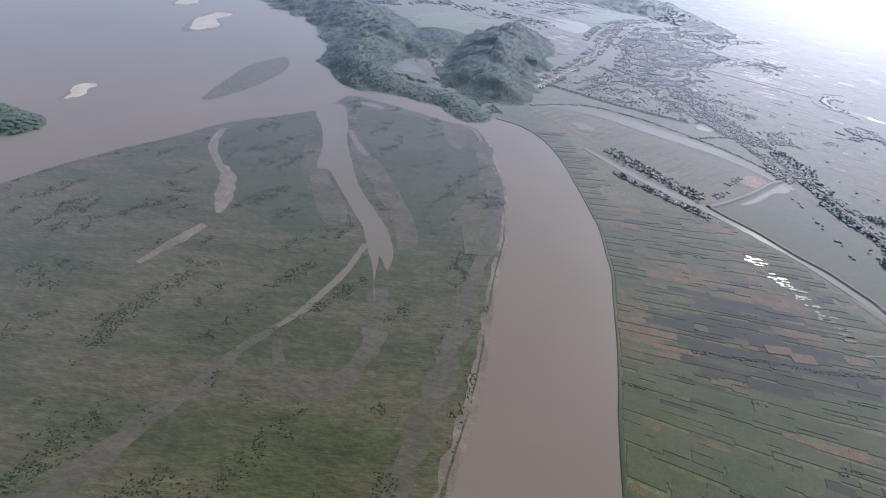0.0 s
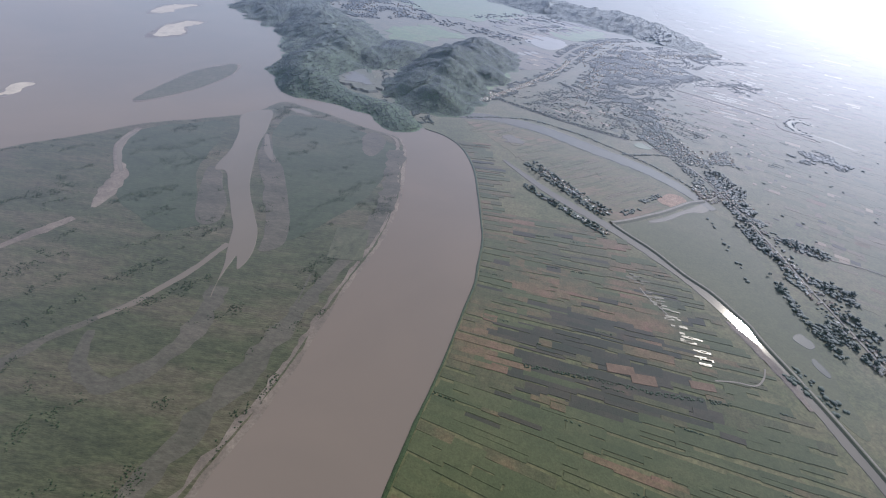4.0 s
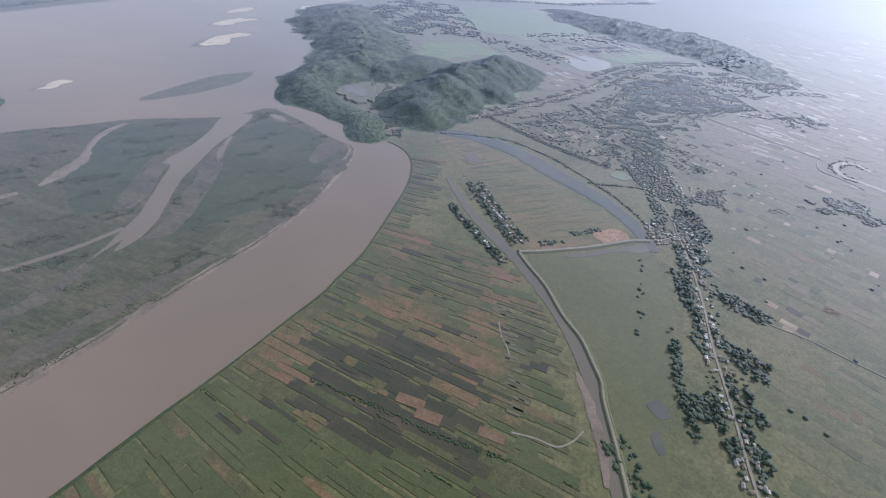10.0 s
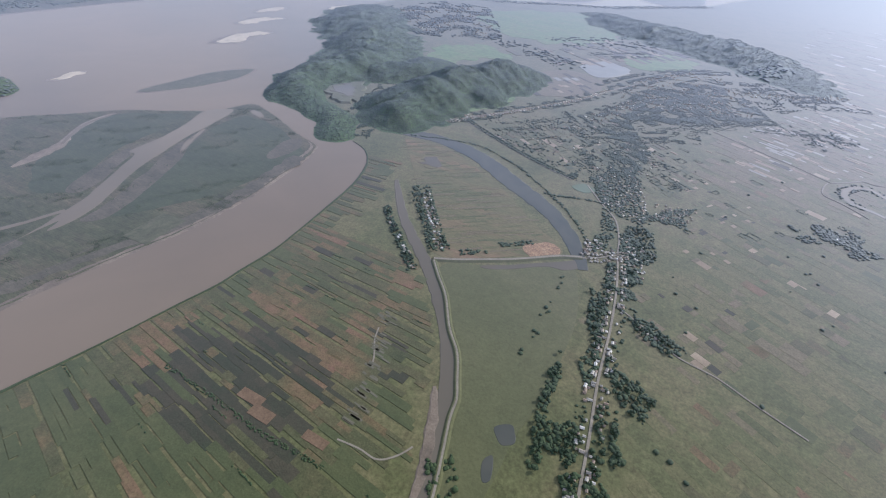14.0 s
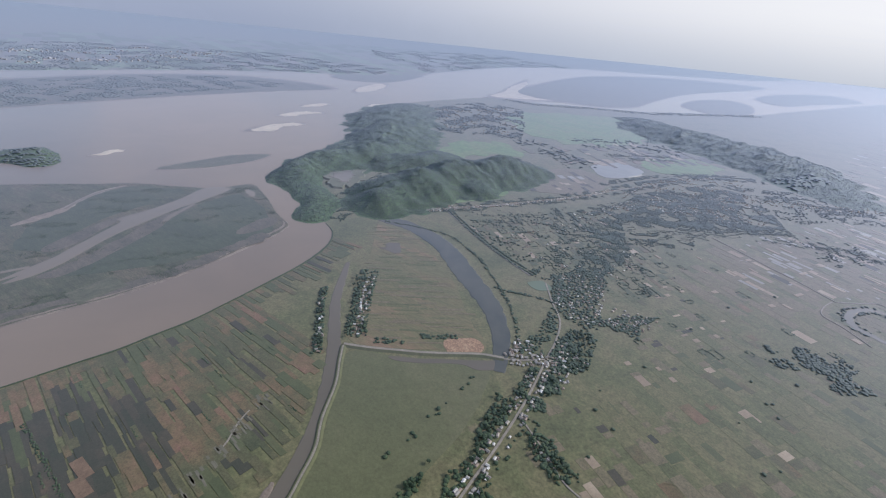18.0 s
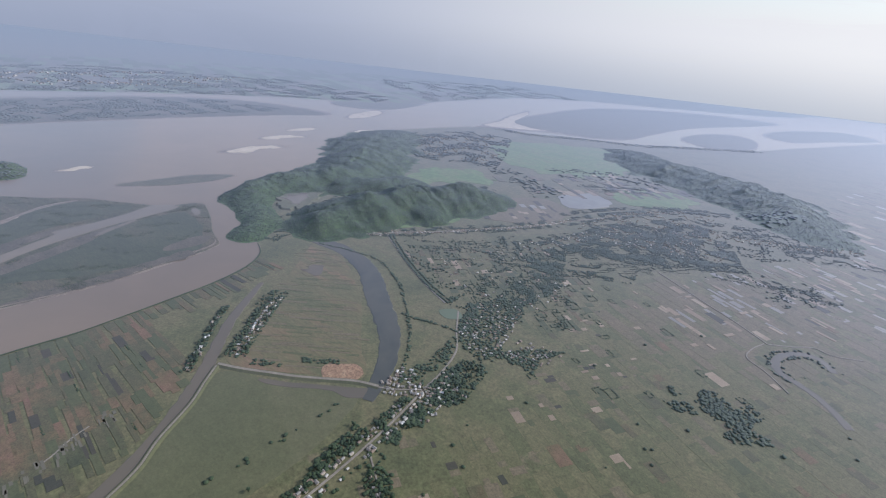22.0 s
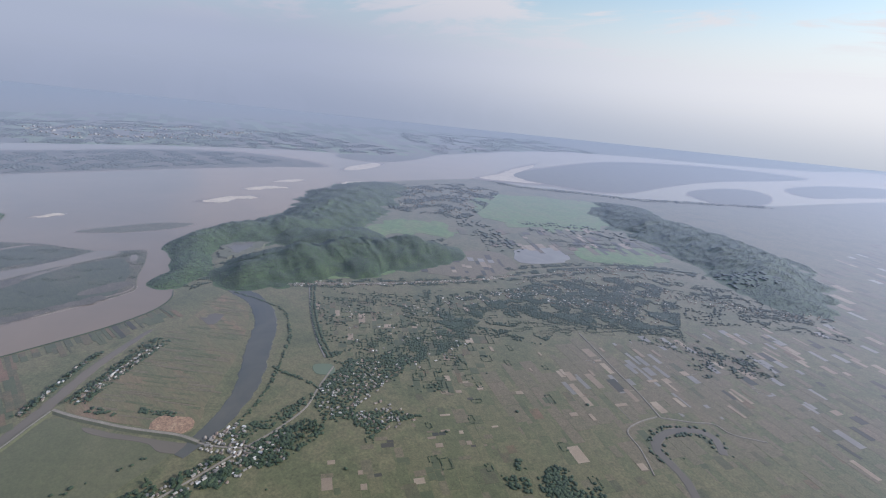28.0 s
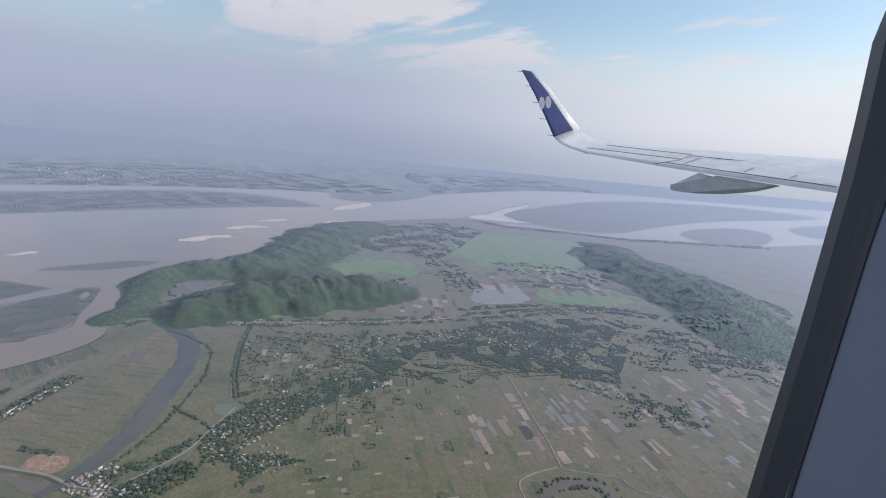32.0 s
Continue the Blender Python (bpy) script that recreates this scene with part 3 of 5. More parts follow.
sweep("pool", [(-94, 632), (-76, 627), (-60, 620)], [(-6, 0.98), (-5, 1.08), (5, 1.08), (6, 0.98)], CHANNEL, bar, 8, (0.5, 1.1, 0.5), 0.4)
patch("mud_flat", [(36, 590), (52, 560), (44, 520), (30, 530), (22, 570)], 1.02, MUD, 0.2, 3, bar)
boxes("fenced_field", [(55.5, 338, 30, 48, 2.5, 1.16)], ISLET, bar)
sweep("sand_line", [(8, 60), (19, 105), (38, 170), (48, 214), (57, 262), (71, 322), (81, 385), (82, 440), (79, 482)], [(-0.4, 0.8), (-0.2, 1.0), (0.2, 1.0), (0.4, 0.8)], SAND, bar, 8, (1.0, 1.8, 0.6, 1.4, 0.8, 1.2, 0.5), 0.9)

SMALL = [
    ("long low green island in the brown river", [(-285, 592), (-285, 645), (-276, 725), (-255, 770), (-232, 790), (-222, 735), (-240, 655), (-262, 610)], ISLET),
    ("long flat island of scrub by the far bank", [(-918, 400), (-918, 579), (-908, 778), (-885, 1017), (-840, 1300), (-790, 1519), (-985, 1497), (-1205, 1343), (-1320, 1045), (-1330, 766), (-1330, 400)], SCRUB),
    ("broad green island far down the river", [(-340, 2245), (-420, 2660), (-400, 3600), (60, 4420), (560, 4600), (230, 3400), (150, 2810), (118, 2420), (-45, 2262)], ISLET),
    ("flat green island between far channels", [(280, 2760), (300, 3080), (420, 3330), (540, 3220), (560, 2880), (430, 2660)], ISLET),
    ("flat green island far down the river", [(700, 3500), (560, 3700), (700, 4300), (1000, 4800), (1150, 4500), (880, 3900)], ISLET),
    ("low far island with grass and sand", [(-1061, 1808), (-962, 2052), (-890, 2263), (-810, 1900), (-932, 1754)], ISLET),
]
for label, outline, mt in SMALL:
    isl = tagged(patch("river_island", outline, 0.9, mt, 0.8, 3.0, n=6, size=40), label, "island")
    c = np.mean(outline, 0)
    ring = [tuple(c + (np.array(p) - c) * 1.05) for p in outline]
    patch("sand_margin", ring, 0.55, SAND, 0.4, 4.0, isl, 6, 50)
BARS = [
    ([(-427, 886), (-440, 930), (-446, 985), (-428, 1024), (-400, 1032), (-412, 990), (-404, 960), (-392, 930), (-404, 906)]),
    ([(-520, 1056), (-536, 1100), (-530, 1140), (-500, 1176), (-482, 1170), (-498, 1130), (-496, 1092)]),
    ([(-590, 1190), (-600, 1270), (-575, 1290), (-565, 1230)]),
    ([(-700, 1560), (-760, 1640), (-800, 1800), (-745, 1790), (-690, 1660)]),
    ([(-480, 1380), (-500, 1420), (-480, 1470), (-460, 1430)]),
    ([(-376, 2030), (-400, 2200), (-460, 2400), (-520, 2700), (-460, 2600), (-380, 2330), (-250, 2200), (-166, 2215), (-230, 2130), (-300, 2060)]),
    ([(-430, 545), (-436, 590), (-424, 600), (-418, 560)]),
]
for outline in BARS:
    sandbar = tagged(patch("sandbar", outline, 0.7, PALE_SAND, 0.5, 9.0, n=6, size=22), "pale bare sandbar lying in the brown river", "sandbar", "sandbars in the river")
    c = np.mean(outline, 0)
    patch("wet_edge", [tuple(c + (np.array(p) - c) * 1.18) for p in outline], 0.4, SAND, 0.2, 9.0, sandbar, 6, 26)


# ---- hills ----
def ridge_height(crest, x, y):
    h, way, run = 0.0, 0.0, 0.0
    edge = 1.16 + 0.34 * noise.noise((x / 60, y / 60, 11.0)) + 0.16 * noise.noise((x / 22, y / 22, 13.0))
    for (ax, ay, ah, ar), (bx, by, bh, br) in zip(crest, crest[1:]):
        dx, dy = bx - ax, by - ay
        u = min(max(((x - ax) * dx + (y - ay) * dy) / (dx * dx + dy * dy), 0), 1)
        d = math.hypot(x - ax - u * dx, y - ay - u * dy)
        r = ar + (br - ar) * u
        q = min(d / (r * edge), 1)
        here = (ah + (bh - ah) * u) * (1 - q * q) ** 1.9
        span = math.hypot(dx, dy)
        if here > h:
            h, way = here, run + u * span + (400 if dx * (y - ay) > dy * (x - ax) else 0)
        run += span
    return h, way


CRESTS = {
    "wooded_ridge": [(112, 722, 8, 42), (100, 748, 20, 62), (92, 800, 29, 84), (104, 850, 35, 86), (110, 892, 30, 88), (126, 950, 38, 92), (140, 1010, 32, 90), (170, 1062, 34, 86), (196, 1100, 24, 70), (212, 1140, 10, 50)],
    "wooded_headland": [(58, 634, 7, 30), (34, 680, 8, 34), (-40, 706, 9, 34), (-98, 740, 20, 50), (-120, 800, 22, 58), (-112, 880, 26, 74), (-92, 950, 29, 100), (-130, 1030, 24, 100), (-150, 1090, 31, 110), (-215, 1180, 26, 120), (-300, 1270, 25, 130), (-370, 1400, 14, 110), (-390, 1500, 8, 80)],
    "inner_spur": [(-40, 930, 20, 60), (10, 980, 22, 70), (20, 1060, 14, 60)],
    "far_ridge": [(250, 2060, 12, 100), (330, 1935, 22, 130), (430, 1880, 30, 150), (537, 1840, 26, 160), (640, 1770, 33, 160), (735, 1650, 27, 130), (790, 1540, 12, 90)],
    "small_hill": [(715, 1560, 16, 60), (750, 1600, 22, 75), (790, 1590, 14, 60)],
    "river_knoll": [(-490, 440, 14, 30), (-462, 470, 18, 38), (-432, 466, 10, 30)],
}


def hill_z(x, y, crest):
    h, way = ridge_height(crest, x, y)
    if h <= 0:
        return -1.0
    gully = 1 + 0.30 * noise.noise((x / 48, y / 48, 1.0)) + 0.13 * (1 - 2.4 * abs(noise.noise((way / 26, h / 40, 7.0)))) + 0.08 * noise.noise((x / 19, y / 19, 4.0)) + 0.04 * noise.noise((x / 8, y / 8, 2.0))
    return h * gully - 0.6


def make_hill(name, crest, step, trees, size, label):
    xs, ys = [c[0] for c in crest], [c[1] for c in crest]
    m = max(c[3] for c in crest) + step
    gx = np.arange(min(xs) - m, max(xs) + m, step)
    gy = np.arange(min(ys) - m, max(ys) + m, step)
    z = np.array([[hill_z(x, y, crest) for x in gx] for y in gy])
    index, verts, faces = {}, [], []
    for j in range(len(gy) - 1):
        for i in range(len(gx) - 1):
            q = ((j, i), (j, i + 1), (j + 1, i + 1), (j + 1, i))
            if max(z[a] for a in q) <= -1.0:
                continue
            for a in q:
                if a not in index:
                    index[a] = len(verts)
                    verts.append((gx[a[1]], gy[a[0]], z[a]))
            faces.append(tuple(index[a] for a in q))
    ob = from_arrays(name, verts, faces, FOREST)
    for p in ob.data.polygons:
        p.use_smooth = True
    tagged(ob, label, "hill")
    lo, hi = (min(xs) - m, min(ys) - m), (max(xs) + m, max(ys) + m)
    q = []
    while len(q) < trees:
        p = rng.uniform(lo, hi)
        if hill_z(p[0], p[1], crest) > 0.8:
            q.append(p)
    wood = tagged(canopy("woodland", q, size, LEAVES, lambda x, y: hill_z(x, y, crest), 0.34, 0.10), "dense dark green broadleaf wood on the hillside", kind="stuff")
    wood.parent = ob
    return ob


make_hill("wooded_ridge", CRESTS["wooded_ridge"], 4, 26000, (0.6, 1.25), "steep gullied ridge under dark green forest")
make_hill("wooded_headland", CRESTS["wooded_headland"], 5, 24000, (0.7, 1.6), "forested hills running down to the river shore")
make_hill("inner_spur", CRESTS["inner_spur"], 5, 5000, (0.7, 1.6), "low wooded spur behind the headland")
make_hill("far_ridge", CRESTS["far_ridge"], 8, 20000, (0.8, 1.7), "distant long hill under dark forest")
make_hill("small_hill", CRESTS["small_hill"], 8, 250, (3, 5), "small rounded wooded hill on the plain")
make_hill("river_knoll", CRESTS["river_knoll"], 5, 260, (2, 4), "round wooded islet standing in the river")

# ---- waters, roads and banks of the plain ----
CANAL_LINE = [(205, 562), (225, 532), (255, 490), (292, 450), (320, 420), (349, 383), (372, 348), (389, 312), (400, 279), (408, 246), (414, 215), (424, 160), (440, 60), (460, -120)]
tagged(sweep("canal", CANAL_LINE, [(-5.2, -0.2), (-4.7, 0.3), (4.7, 0.3), (5.2, -0.2)], CANAL, None, 8, (0.5, 0.9, 1.2, 1.3, 1.2, 1.1, 1.1, 1.0, 0.9, 1.0, 1.0, 1.0), 0.35), "muddy straight canal between fields and an embankment", "canal", kind="structure")
tagged(sweep("canal_sand", [(384, 300), (392, 283), (399, 262), (405, 240), (408, 215)], [(-4, 0.1), (-3, 0.36), (3, 0.42), (4, 0.1)], SAND, None, 8, (0.4, 0.9, 1.2, 1.0, 0.5), 0.5), "bare brown sand beside the low canal water", "sandbank", kind="structure")
EMBANK = [(318, 436), (332, 417), (350, 394), (369, 360), (386, 337), (397, 312), (403, 297), (405, 281), (411, 256), (416, 235), (424, 195), (436, 120), (455, -20)]
tagged(sweep("embankment", EMBANK, [(-3.6, -0.2), (-1.6, 1.5), (1.6, 1.5), (3.6, -0.2)], PASTURE, None, 8), "grassy flood embankment beside the canal", "embankment", kind="structure")
tagged(sweep("embankment_track", EMBANK, [(-0.85, 1.45), (-0.7, 1.56), (0.7, 1.56), (0.85, 1.45)], ROAD, None, 8, None, 0.2), "pale earth track along the top of the embankment", "track", kind="structure")
CAUSE = [(317, 438), (339, 449), (362, 463), (386, 478), (410, 496), (430, 511), (450, 520)]
tagged(sweep("causeway", CAUSE, [(-4.0, -0.2), (-1.9, 1.7), (1.9, 1.7), (4.0, -0.2)], PASTURE, None, 8), "raised grassy causeway crossing the lake", "causeway", kind="structure")
tagged(sweep("causeway_road", CAUSE, [(-1.5, 1.6), (-1.4, 1.76), (1.4, 1.76), (1.5, 1.6)], ROAD, None, 8), "pale dusty road on the causeway", "road", kind="structure")
sweep_lake = [(122, 702), (152, 704), (195, 708), (236, 700), (270, 686), (306, 662), (336, 638), (362, 620), (386, 602), (406, 583), (420, 566), (434, 545), (447, 519), (455, 500)]
tagged(sweep("oxbow_lake", sweep_lake, [(-12.4, -0.1), (-11.6, 0.34), (11.6, 0.34), (12.4, -0.1)], LAKE, None, 8, (0.7, 1.1, 1.1, 1.2, 1.25, 1.25, 1.25, 1.1, 1.0, 0.9, 0.8, 0.6, 0.4), 0.25), "dark still oxbow lake curving through meadows", "lake", kind="structure")
tagged(patch("shallow_water", [(362, 452), (388, 470), (412, 488), (436, 506), (450, 516), (452, 504), (438, 490), (420, 486), (396, 468), (372, 452)], 0.3, CANAL, 0.3, 1.0), "strip of shallow flood water below the causeway", "water", kind="structure")
tagged(patch("meadow", [(210, 600), (150, 690), (190, 700), (260, 665), (330, 615), (385, 560), (430, 520), (386, 486), (318, 446), (270, 510), (235, 560)], 0.12, MEADOW, 0.3, 4), "flat meadow of mown brown and green grass", "meadow", kind="structure")
tagged(patch("pasture", [(328, 434), (372, 458), (420, 490), (446, 498), (462, 440), (462, 360), (450, 280), (440, 200), (424, 215), (412, 262), (406, 300), (380, 350), (352, 395)], 0.12, PASTURE, 0.3, 2), "smooth green pasture below the embankment", "pasture", kind="structure")
tagged(patch("pond", [(406, 674), (419, 691), (436, 681), (423, 666)], 0.3, POOL, 0.3, 1), "square pale green village pond", "pond")
tagged(patch("pond", [(210, 616), (214, 646), (238, 632), (226, 614)], 0.34, CANAL, 0.3, 11, None, 8, 12), "dark shallow marsh pool in the meadow", "pond")
tagged(patch("pond", [(436, 288), (444, 278), (452, 284), (446, 296)], 0.3, LAKE, 0.3, 2), "dark weedy pond at the edge of the pasture", "pond")
tagged(patch("pond", [(436, 262), (441, 250), (445, 254), (441, 268)], 0.3, LAKE, 0.3, 1), "narrow dark pond beside a field", "pond")
tagged(patch("clearing", [(-70, 800), (-66, 842), (-40, 862), (4, 806), (14, 780), (-16, 750), (-40, 760)], 3.0, PASTURE, 3, 16, None, 8, 16), "grassy clearing in a hollow of the wooded hills", "clearing", kind="structure")
tagged(patch("pond", [(-58, 806), (-52, 835), (-20, 810), (-4, 788), (-28, 770)], 3.2, CANAL, 0.4, 16, None, 8, 13), "shallow branching pond in a hollow of the hills", "pond")
tagged(patch("lake", [(293, 1302), (342, 1405), (406, 1339), (351, 1235)], 0.3, PADDY, 0.3, 8), "broad shallow sheet of flood water among fields", "lake")
tagged(patch("sand_yard", [(390, 506), (408, 528), (426, 524), (424, 506), (404, 494)], 0.3, EARTH, 0.3, 3), "bare red-brown earth of a brick yard", "yard")
tagged(patch("fallow_ground", [(210, 1008), (206, 1130), (272, 1240), (363, 1200), (351, 1091), (290, 1030)], 0.3, DRY, 0.3, 8), "grey fallow ground below the wooded ridge", "field")
tagged(patch("green_field", [(-8, 961), (-27, 1105), (-40, 1230), (21, 1299), (106, 1293), (120, 1220), (64, 1171), (50, 1060)], 0.3, FAR_GREEN, 0.3, 34, None, 8, 36), "bright green fields behind the wooded ridge", "field")
tagged(patch("green_field", [(-120, 1714), (40, 1990), (217, 2052), (300, 1900), (333, 1750), (239, 1528), (81, 1475)], 0.3, FAR_GREEN, 0.3, 60, None, 10, 60), "wide bright green rice fields near the town", "field")
tagged(patch("green_field", [(144, 822), (174, 905), (223, 972), (232, 930), (200, 860)], 0.3, FAR_GREEN, 0.3, 12, None, 8, 16), "small green fields at the foot of the ridge", "field")
tagged(patch("green_field", [(380, 1420), (420, 1560), (520, 1620), (560, 1500), (470, 1400)], 0.3, FAR_GREEN, 0.3, 34, None, 8, 40), "bright green fields beyond the village", "field")

MAIN_ROAD = [(424, 690), (448, 652), (470, 620), (480, 580), (483, 549), (490, 489), (493, 428), (493, 366), (496, 312), (498, 258), (503, 190), (510, 60)]
road_profile = [(-1.1, 0.2), (-0.95, 0.5), (0.95, 0.5), (1.1, 0.2)]
tagged(sweep("road", MAIN_ROAD, road_profile, ROAD), "narrow grey village road between trees and houses", "road", kind="structure")
tagged(sweep("road", [(448, 519), (465, 530), (483, 546), (500, 552)], road_profile, ROAD), "dusty village street joining the causeway", "road", kind="structure")
tagged(sweep("road", [(196, 806), (245, 775), (292, 746), (353, 714), (401, 694)], road_profile, TARMAC), "straight road lined with dark trees", "road", kind="structure")
tagged(sweep("road", [(500, 458), (515, 448), (527, 440), (549, 423), (579, 415), (606, 401), (640, 385)], road_profile, ROAD, None, 8, (0.7, 0.7)), "earth lane leading out to the fields", "road", kind="structure")
raised = [(-1.4, -0.1), (-0.8, 0.7), (0.8, 0.7), (1.4, -0.1)]
tagged(sweep("road", [(585, 1030), (618, 1007), (652, 982), (680, 962), (707, 944), (746, 912)], raised, ROAD), "straight raised field road across the plain", "road", kind="structure")
tagged(sweep("road", [(746, 912), (760, 922), (775, 933), (794, 949), (814, 946), (845, 962)], raised, ROAD, None, 8, (0.8, 0.7)), "narrow raised field track over the plain", "road", kind="structure")
tagged(sweep("road", [(742, 910), (731, 884), (728, 857), (749, 839), (772, 812)], raised, ROAD, None, 8, (0.8, 0.7)), "narrow field track beside a looping stream", "road", kind="structure")
tagged(sweep("road", [(100, 705), (140, 750), (189, 808), (256, 902), (344, 1050), (400, 1180), (546, 1454)], road_profile, ROAD), "pale village road at the foot of the hills", "road", kind="structure")
tagged(sweep("track", [(318, 331), (322, 318), (330, 304), (334, 294)], [(-0.7, 0.1), (-0.6, 0.4), (0.6, 0.4), (0.7, 0.1)], ROAD), "short pale footpath between the field plots", "track", kind="structure")
tagged(sweep("track", [(346, 232), (362, 233), (376, 232), (386, 240), (392, 250)], [(-0.7, 0.1), (-0.6, 0.4), (0.6, 0.4), (0.7, 0.1)], ROAD), "pale forked footpath in the fields", "track", kind="structure")
tagged(sweep("stream", [(815, 900), (800, 922), (780, 918), (763, 897), (756, 870), (762, 852), (778, 842), (800, 826), (824, 790)], [(-5, -0.1), (-4, 0.3), (4, 0.3), (5, -0.1)], CANAL, None, 8, (1, 1.1, 0.9, 1.2, 1, 1), 0.3), "brown looping stream on the plain", "stream", kind="structure")

# ---- field plots ----
BANK_XY = smooth(BANK_EAST, 6)
CANAL_XY = smooth(CANAL_LINE, 6)


def x_on(line, y):
    o = np.argsort(line[:, 1])
    return float(np.interp(y, line[o, 1], line[o, 0]))


def plot_mesh(name, mat):
    bm = bmesh.new()
    bmesh.ops.create_cube(bm, size=1.0)
    bmesh.ops.delete(bm, geom=[f for f in bm.faces if f.normal.z < -0.5], context="FACES")
    top = [v for v in bm.verts if v.co.z > 0]
    for v in top:
        v.co.x *= 0.999
        v.co.y *= 0.995
    me = bpy.data.meshes.new(name)
    bm.to_mesh(me)
    bm.free()
    me.materials.append(mat)
    return me


PLOTS = {k: plot_mesh("plot", m) for k, m in (("crop", CROP), ("green", GREEN), ("tilled", TILLED))}
farmland = tagged(new("farmland"), "patchwork of long narrow field plots beside the river", "farmland", kind="structure")
DARK = [(188, 241), (201, 268), (231, 270), (249, 292), (300, 281), (325, 258), (313, 242), (332, 205), (328, 192), (294, 196), (240, 190), (199, 200)]
near_rows, hedge_at, y0 = [], [], 84.0
while y0 < 600:
    wide = rng.uniform(3.0, 6.8)
    ang = -float(np.interp(y0, (80, 150, 220, 300, 420, 600), (27, 21, 12, 9, 3, -4)))
    xb = x_on(BANK_XY, y0) + 3
    x, run = xb, 0.0
    while True:
        long = rng.choice((rng.uniform(9, 22), rng.uniform(18, 44)))
        cx = x + long / 2 * math.cos(radians(ang))
        cy = y0 + (x - xb + long / 2) * math.tan(radians(ang))
        xe = x + long
        if xe > x_on(CANAL_XY, cy) - 9:
            break
        if y0 > 430 and cx > 195:
            break
        dark = 1.08 if inside(DARK, np.array([[cx + 9 * noise.noise((cx / 12, cy / 12, 0)), cy]]))[0] else 0.10 * math.exp(-(((cx - 262) / 62) ** 2 + ((cy - 208) / 30) ** 2)) + 0.7 * math.exp(-(((cx - 240) / 40) ** 2 + ((cy - 262) / 26) ** 2))
        r = 0.5 + 1.0 * noise.noise((cx / 24, cy / 12, 3.0)) + rng.normal(0, 0.15)
        mixed = 0.5 + 1.1 * noise.noise((cx / 38, cy / 20, 6.0)) + rng.normal(0, 0.15)
        if r < dark * 0.72:
            kind = "tilled"
        elif cy < 190:
            kind = "green" if rng.uniform() < 0.93 else "crop"
        elif rng.uniform() < 0.03:
            kind = "tilled"
        else:
            kind = "crop" if mixed < 0.68 else "green"
        near_rows.append((cx, cy + rng.normal(0, 0.22) * wide, long * rng.uniform(1.0, 1.12), wide * rng.choice((0.7, 1.05, 1.2, 1.6), p=(0.15, 0.4, 0.3, 0.15)), ang + rng.normal(0, 0.5), rng.uniform(0.28, 0.335), kind))
        if rng.uniform() < 0.05:
            for u in np.arange(0, long * rng.uniform(0.3, 1.0), 1.1):
                if rng.uniform() < 0.8:
                    hedge_at.append((x + u * math.cos(radians(ang)) + rng.normal(0, 0.3), y0 + (x - xb + u) * math.tan(radians(ang)) + wide / 2 + rng.normal(0, 0.3)))
        x = xe
    y0 += wide
near_rows.sort(key=lambda q: q[1])
for cx, cy, l, w, a, h, kind in near_rows[:300]:
    ob = new("plot", PLOTS[kind])
    ob.parent = farmland
    ob.matrix_basis = pose(cx, cy, h - 0.5, 0, 0, a) @ Matrix.Diagonal((l, w, 1, 1))
rest = near_rows[300:]
for kind, mt in (("crop", CROPS), ("green", GREENS), ("tilled", TILLEDS)):
    rows = [q[:6] for q in rest if q[6] == kind]
    if rows:
        tagged(boxes("field_plots", rows, mt, farmland), kind="stuff")
flood = [(x, y, rng.uniform(3, 11), rng.uniform(0.7, 2.2), -8 + rng.normal(0, 3), 0.45) for x, y in along([(316, 352), (328, 322), (336, 296), (342, 268), (346, 246)], 7, 46)[0]]
tagged(boxes("flooded_strips", flood, WET, farmland), "thin shining strips of standing water", kind="stuff")
tagged(boxes("brown_plot", [(276, 231, 20, 8, -3, 0.55), (291, 224, 18, 9, -4, 0.57), (334, 225, 18, 7, -4, 0.56)], BROWN, farmland), "bare reddish-brown plot", kind="stuff")
for k, (x, y) in enumerate(along([(205, 223), (233, 221), (268, 217), (301, 213), (350, 212)], 1.6, 260)[0]):
    hedge_at.append((x, y))
def hedge_square(x, y, l, w, angle):
    c, s = math.cos(radians(angle)), math.sin(radians(angle))
    n = int((l + w) * 1.5)
    for _ in range(n):
        u, v = rng.uniform(-0.5, 0.5), rng.choice((-0.5, 0.5))
        if rng.uniform() > l / (l + w):
            u, v = v, u
        hedge_at.append((x + u * l * c - v * w * s + rng.normal(0, 0.25), y + u * l * s + v * w * c + rng.normal(0, 0.25)))


for x, y, l, w in ((624, 673, 14, 9), (612, 668, 8, 9), (566, 800, 10, 6), (584, 772, 6, 12), (640, 842, 16, 7), (655, 700, 9, 6), (600, 742, 12, 6), (552, 640, 10, 7), (690, 780, 12, 7), (576, 700, 8, 5), (735, 760, 14, 8), (560, 870, 12, 6), (540, 905, 14, 6), (600, 900, 10, 5)):
    hedge_square(x, y, l, w, -32)
for x, y in in_area([(250, 775), (320, 735), (400, 715), (540, 730), (560, 830), (520, 900), (430, 970), (350, 960)], 90):
    hedge_square(x, y, rng.uniform(8, 22), rng.uniform(6, 14), -38)
for x, y in in_area([(420, 800), (520, 930), (640, 1100), (560, 1130), (430, 1000), (380, 930)], 90):
    hedge_square(x, y, rng.uniform(8, 24), rng.uniform(5, 12), 52)
tagged(canopy("hedge", hedge_at, (0.4, 0.9), LEAVES, None, 0.8, 0.4), "broken dark hedges between the field plots", "hedge", kind="stuff")


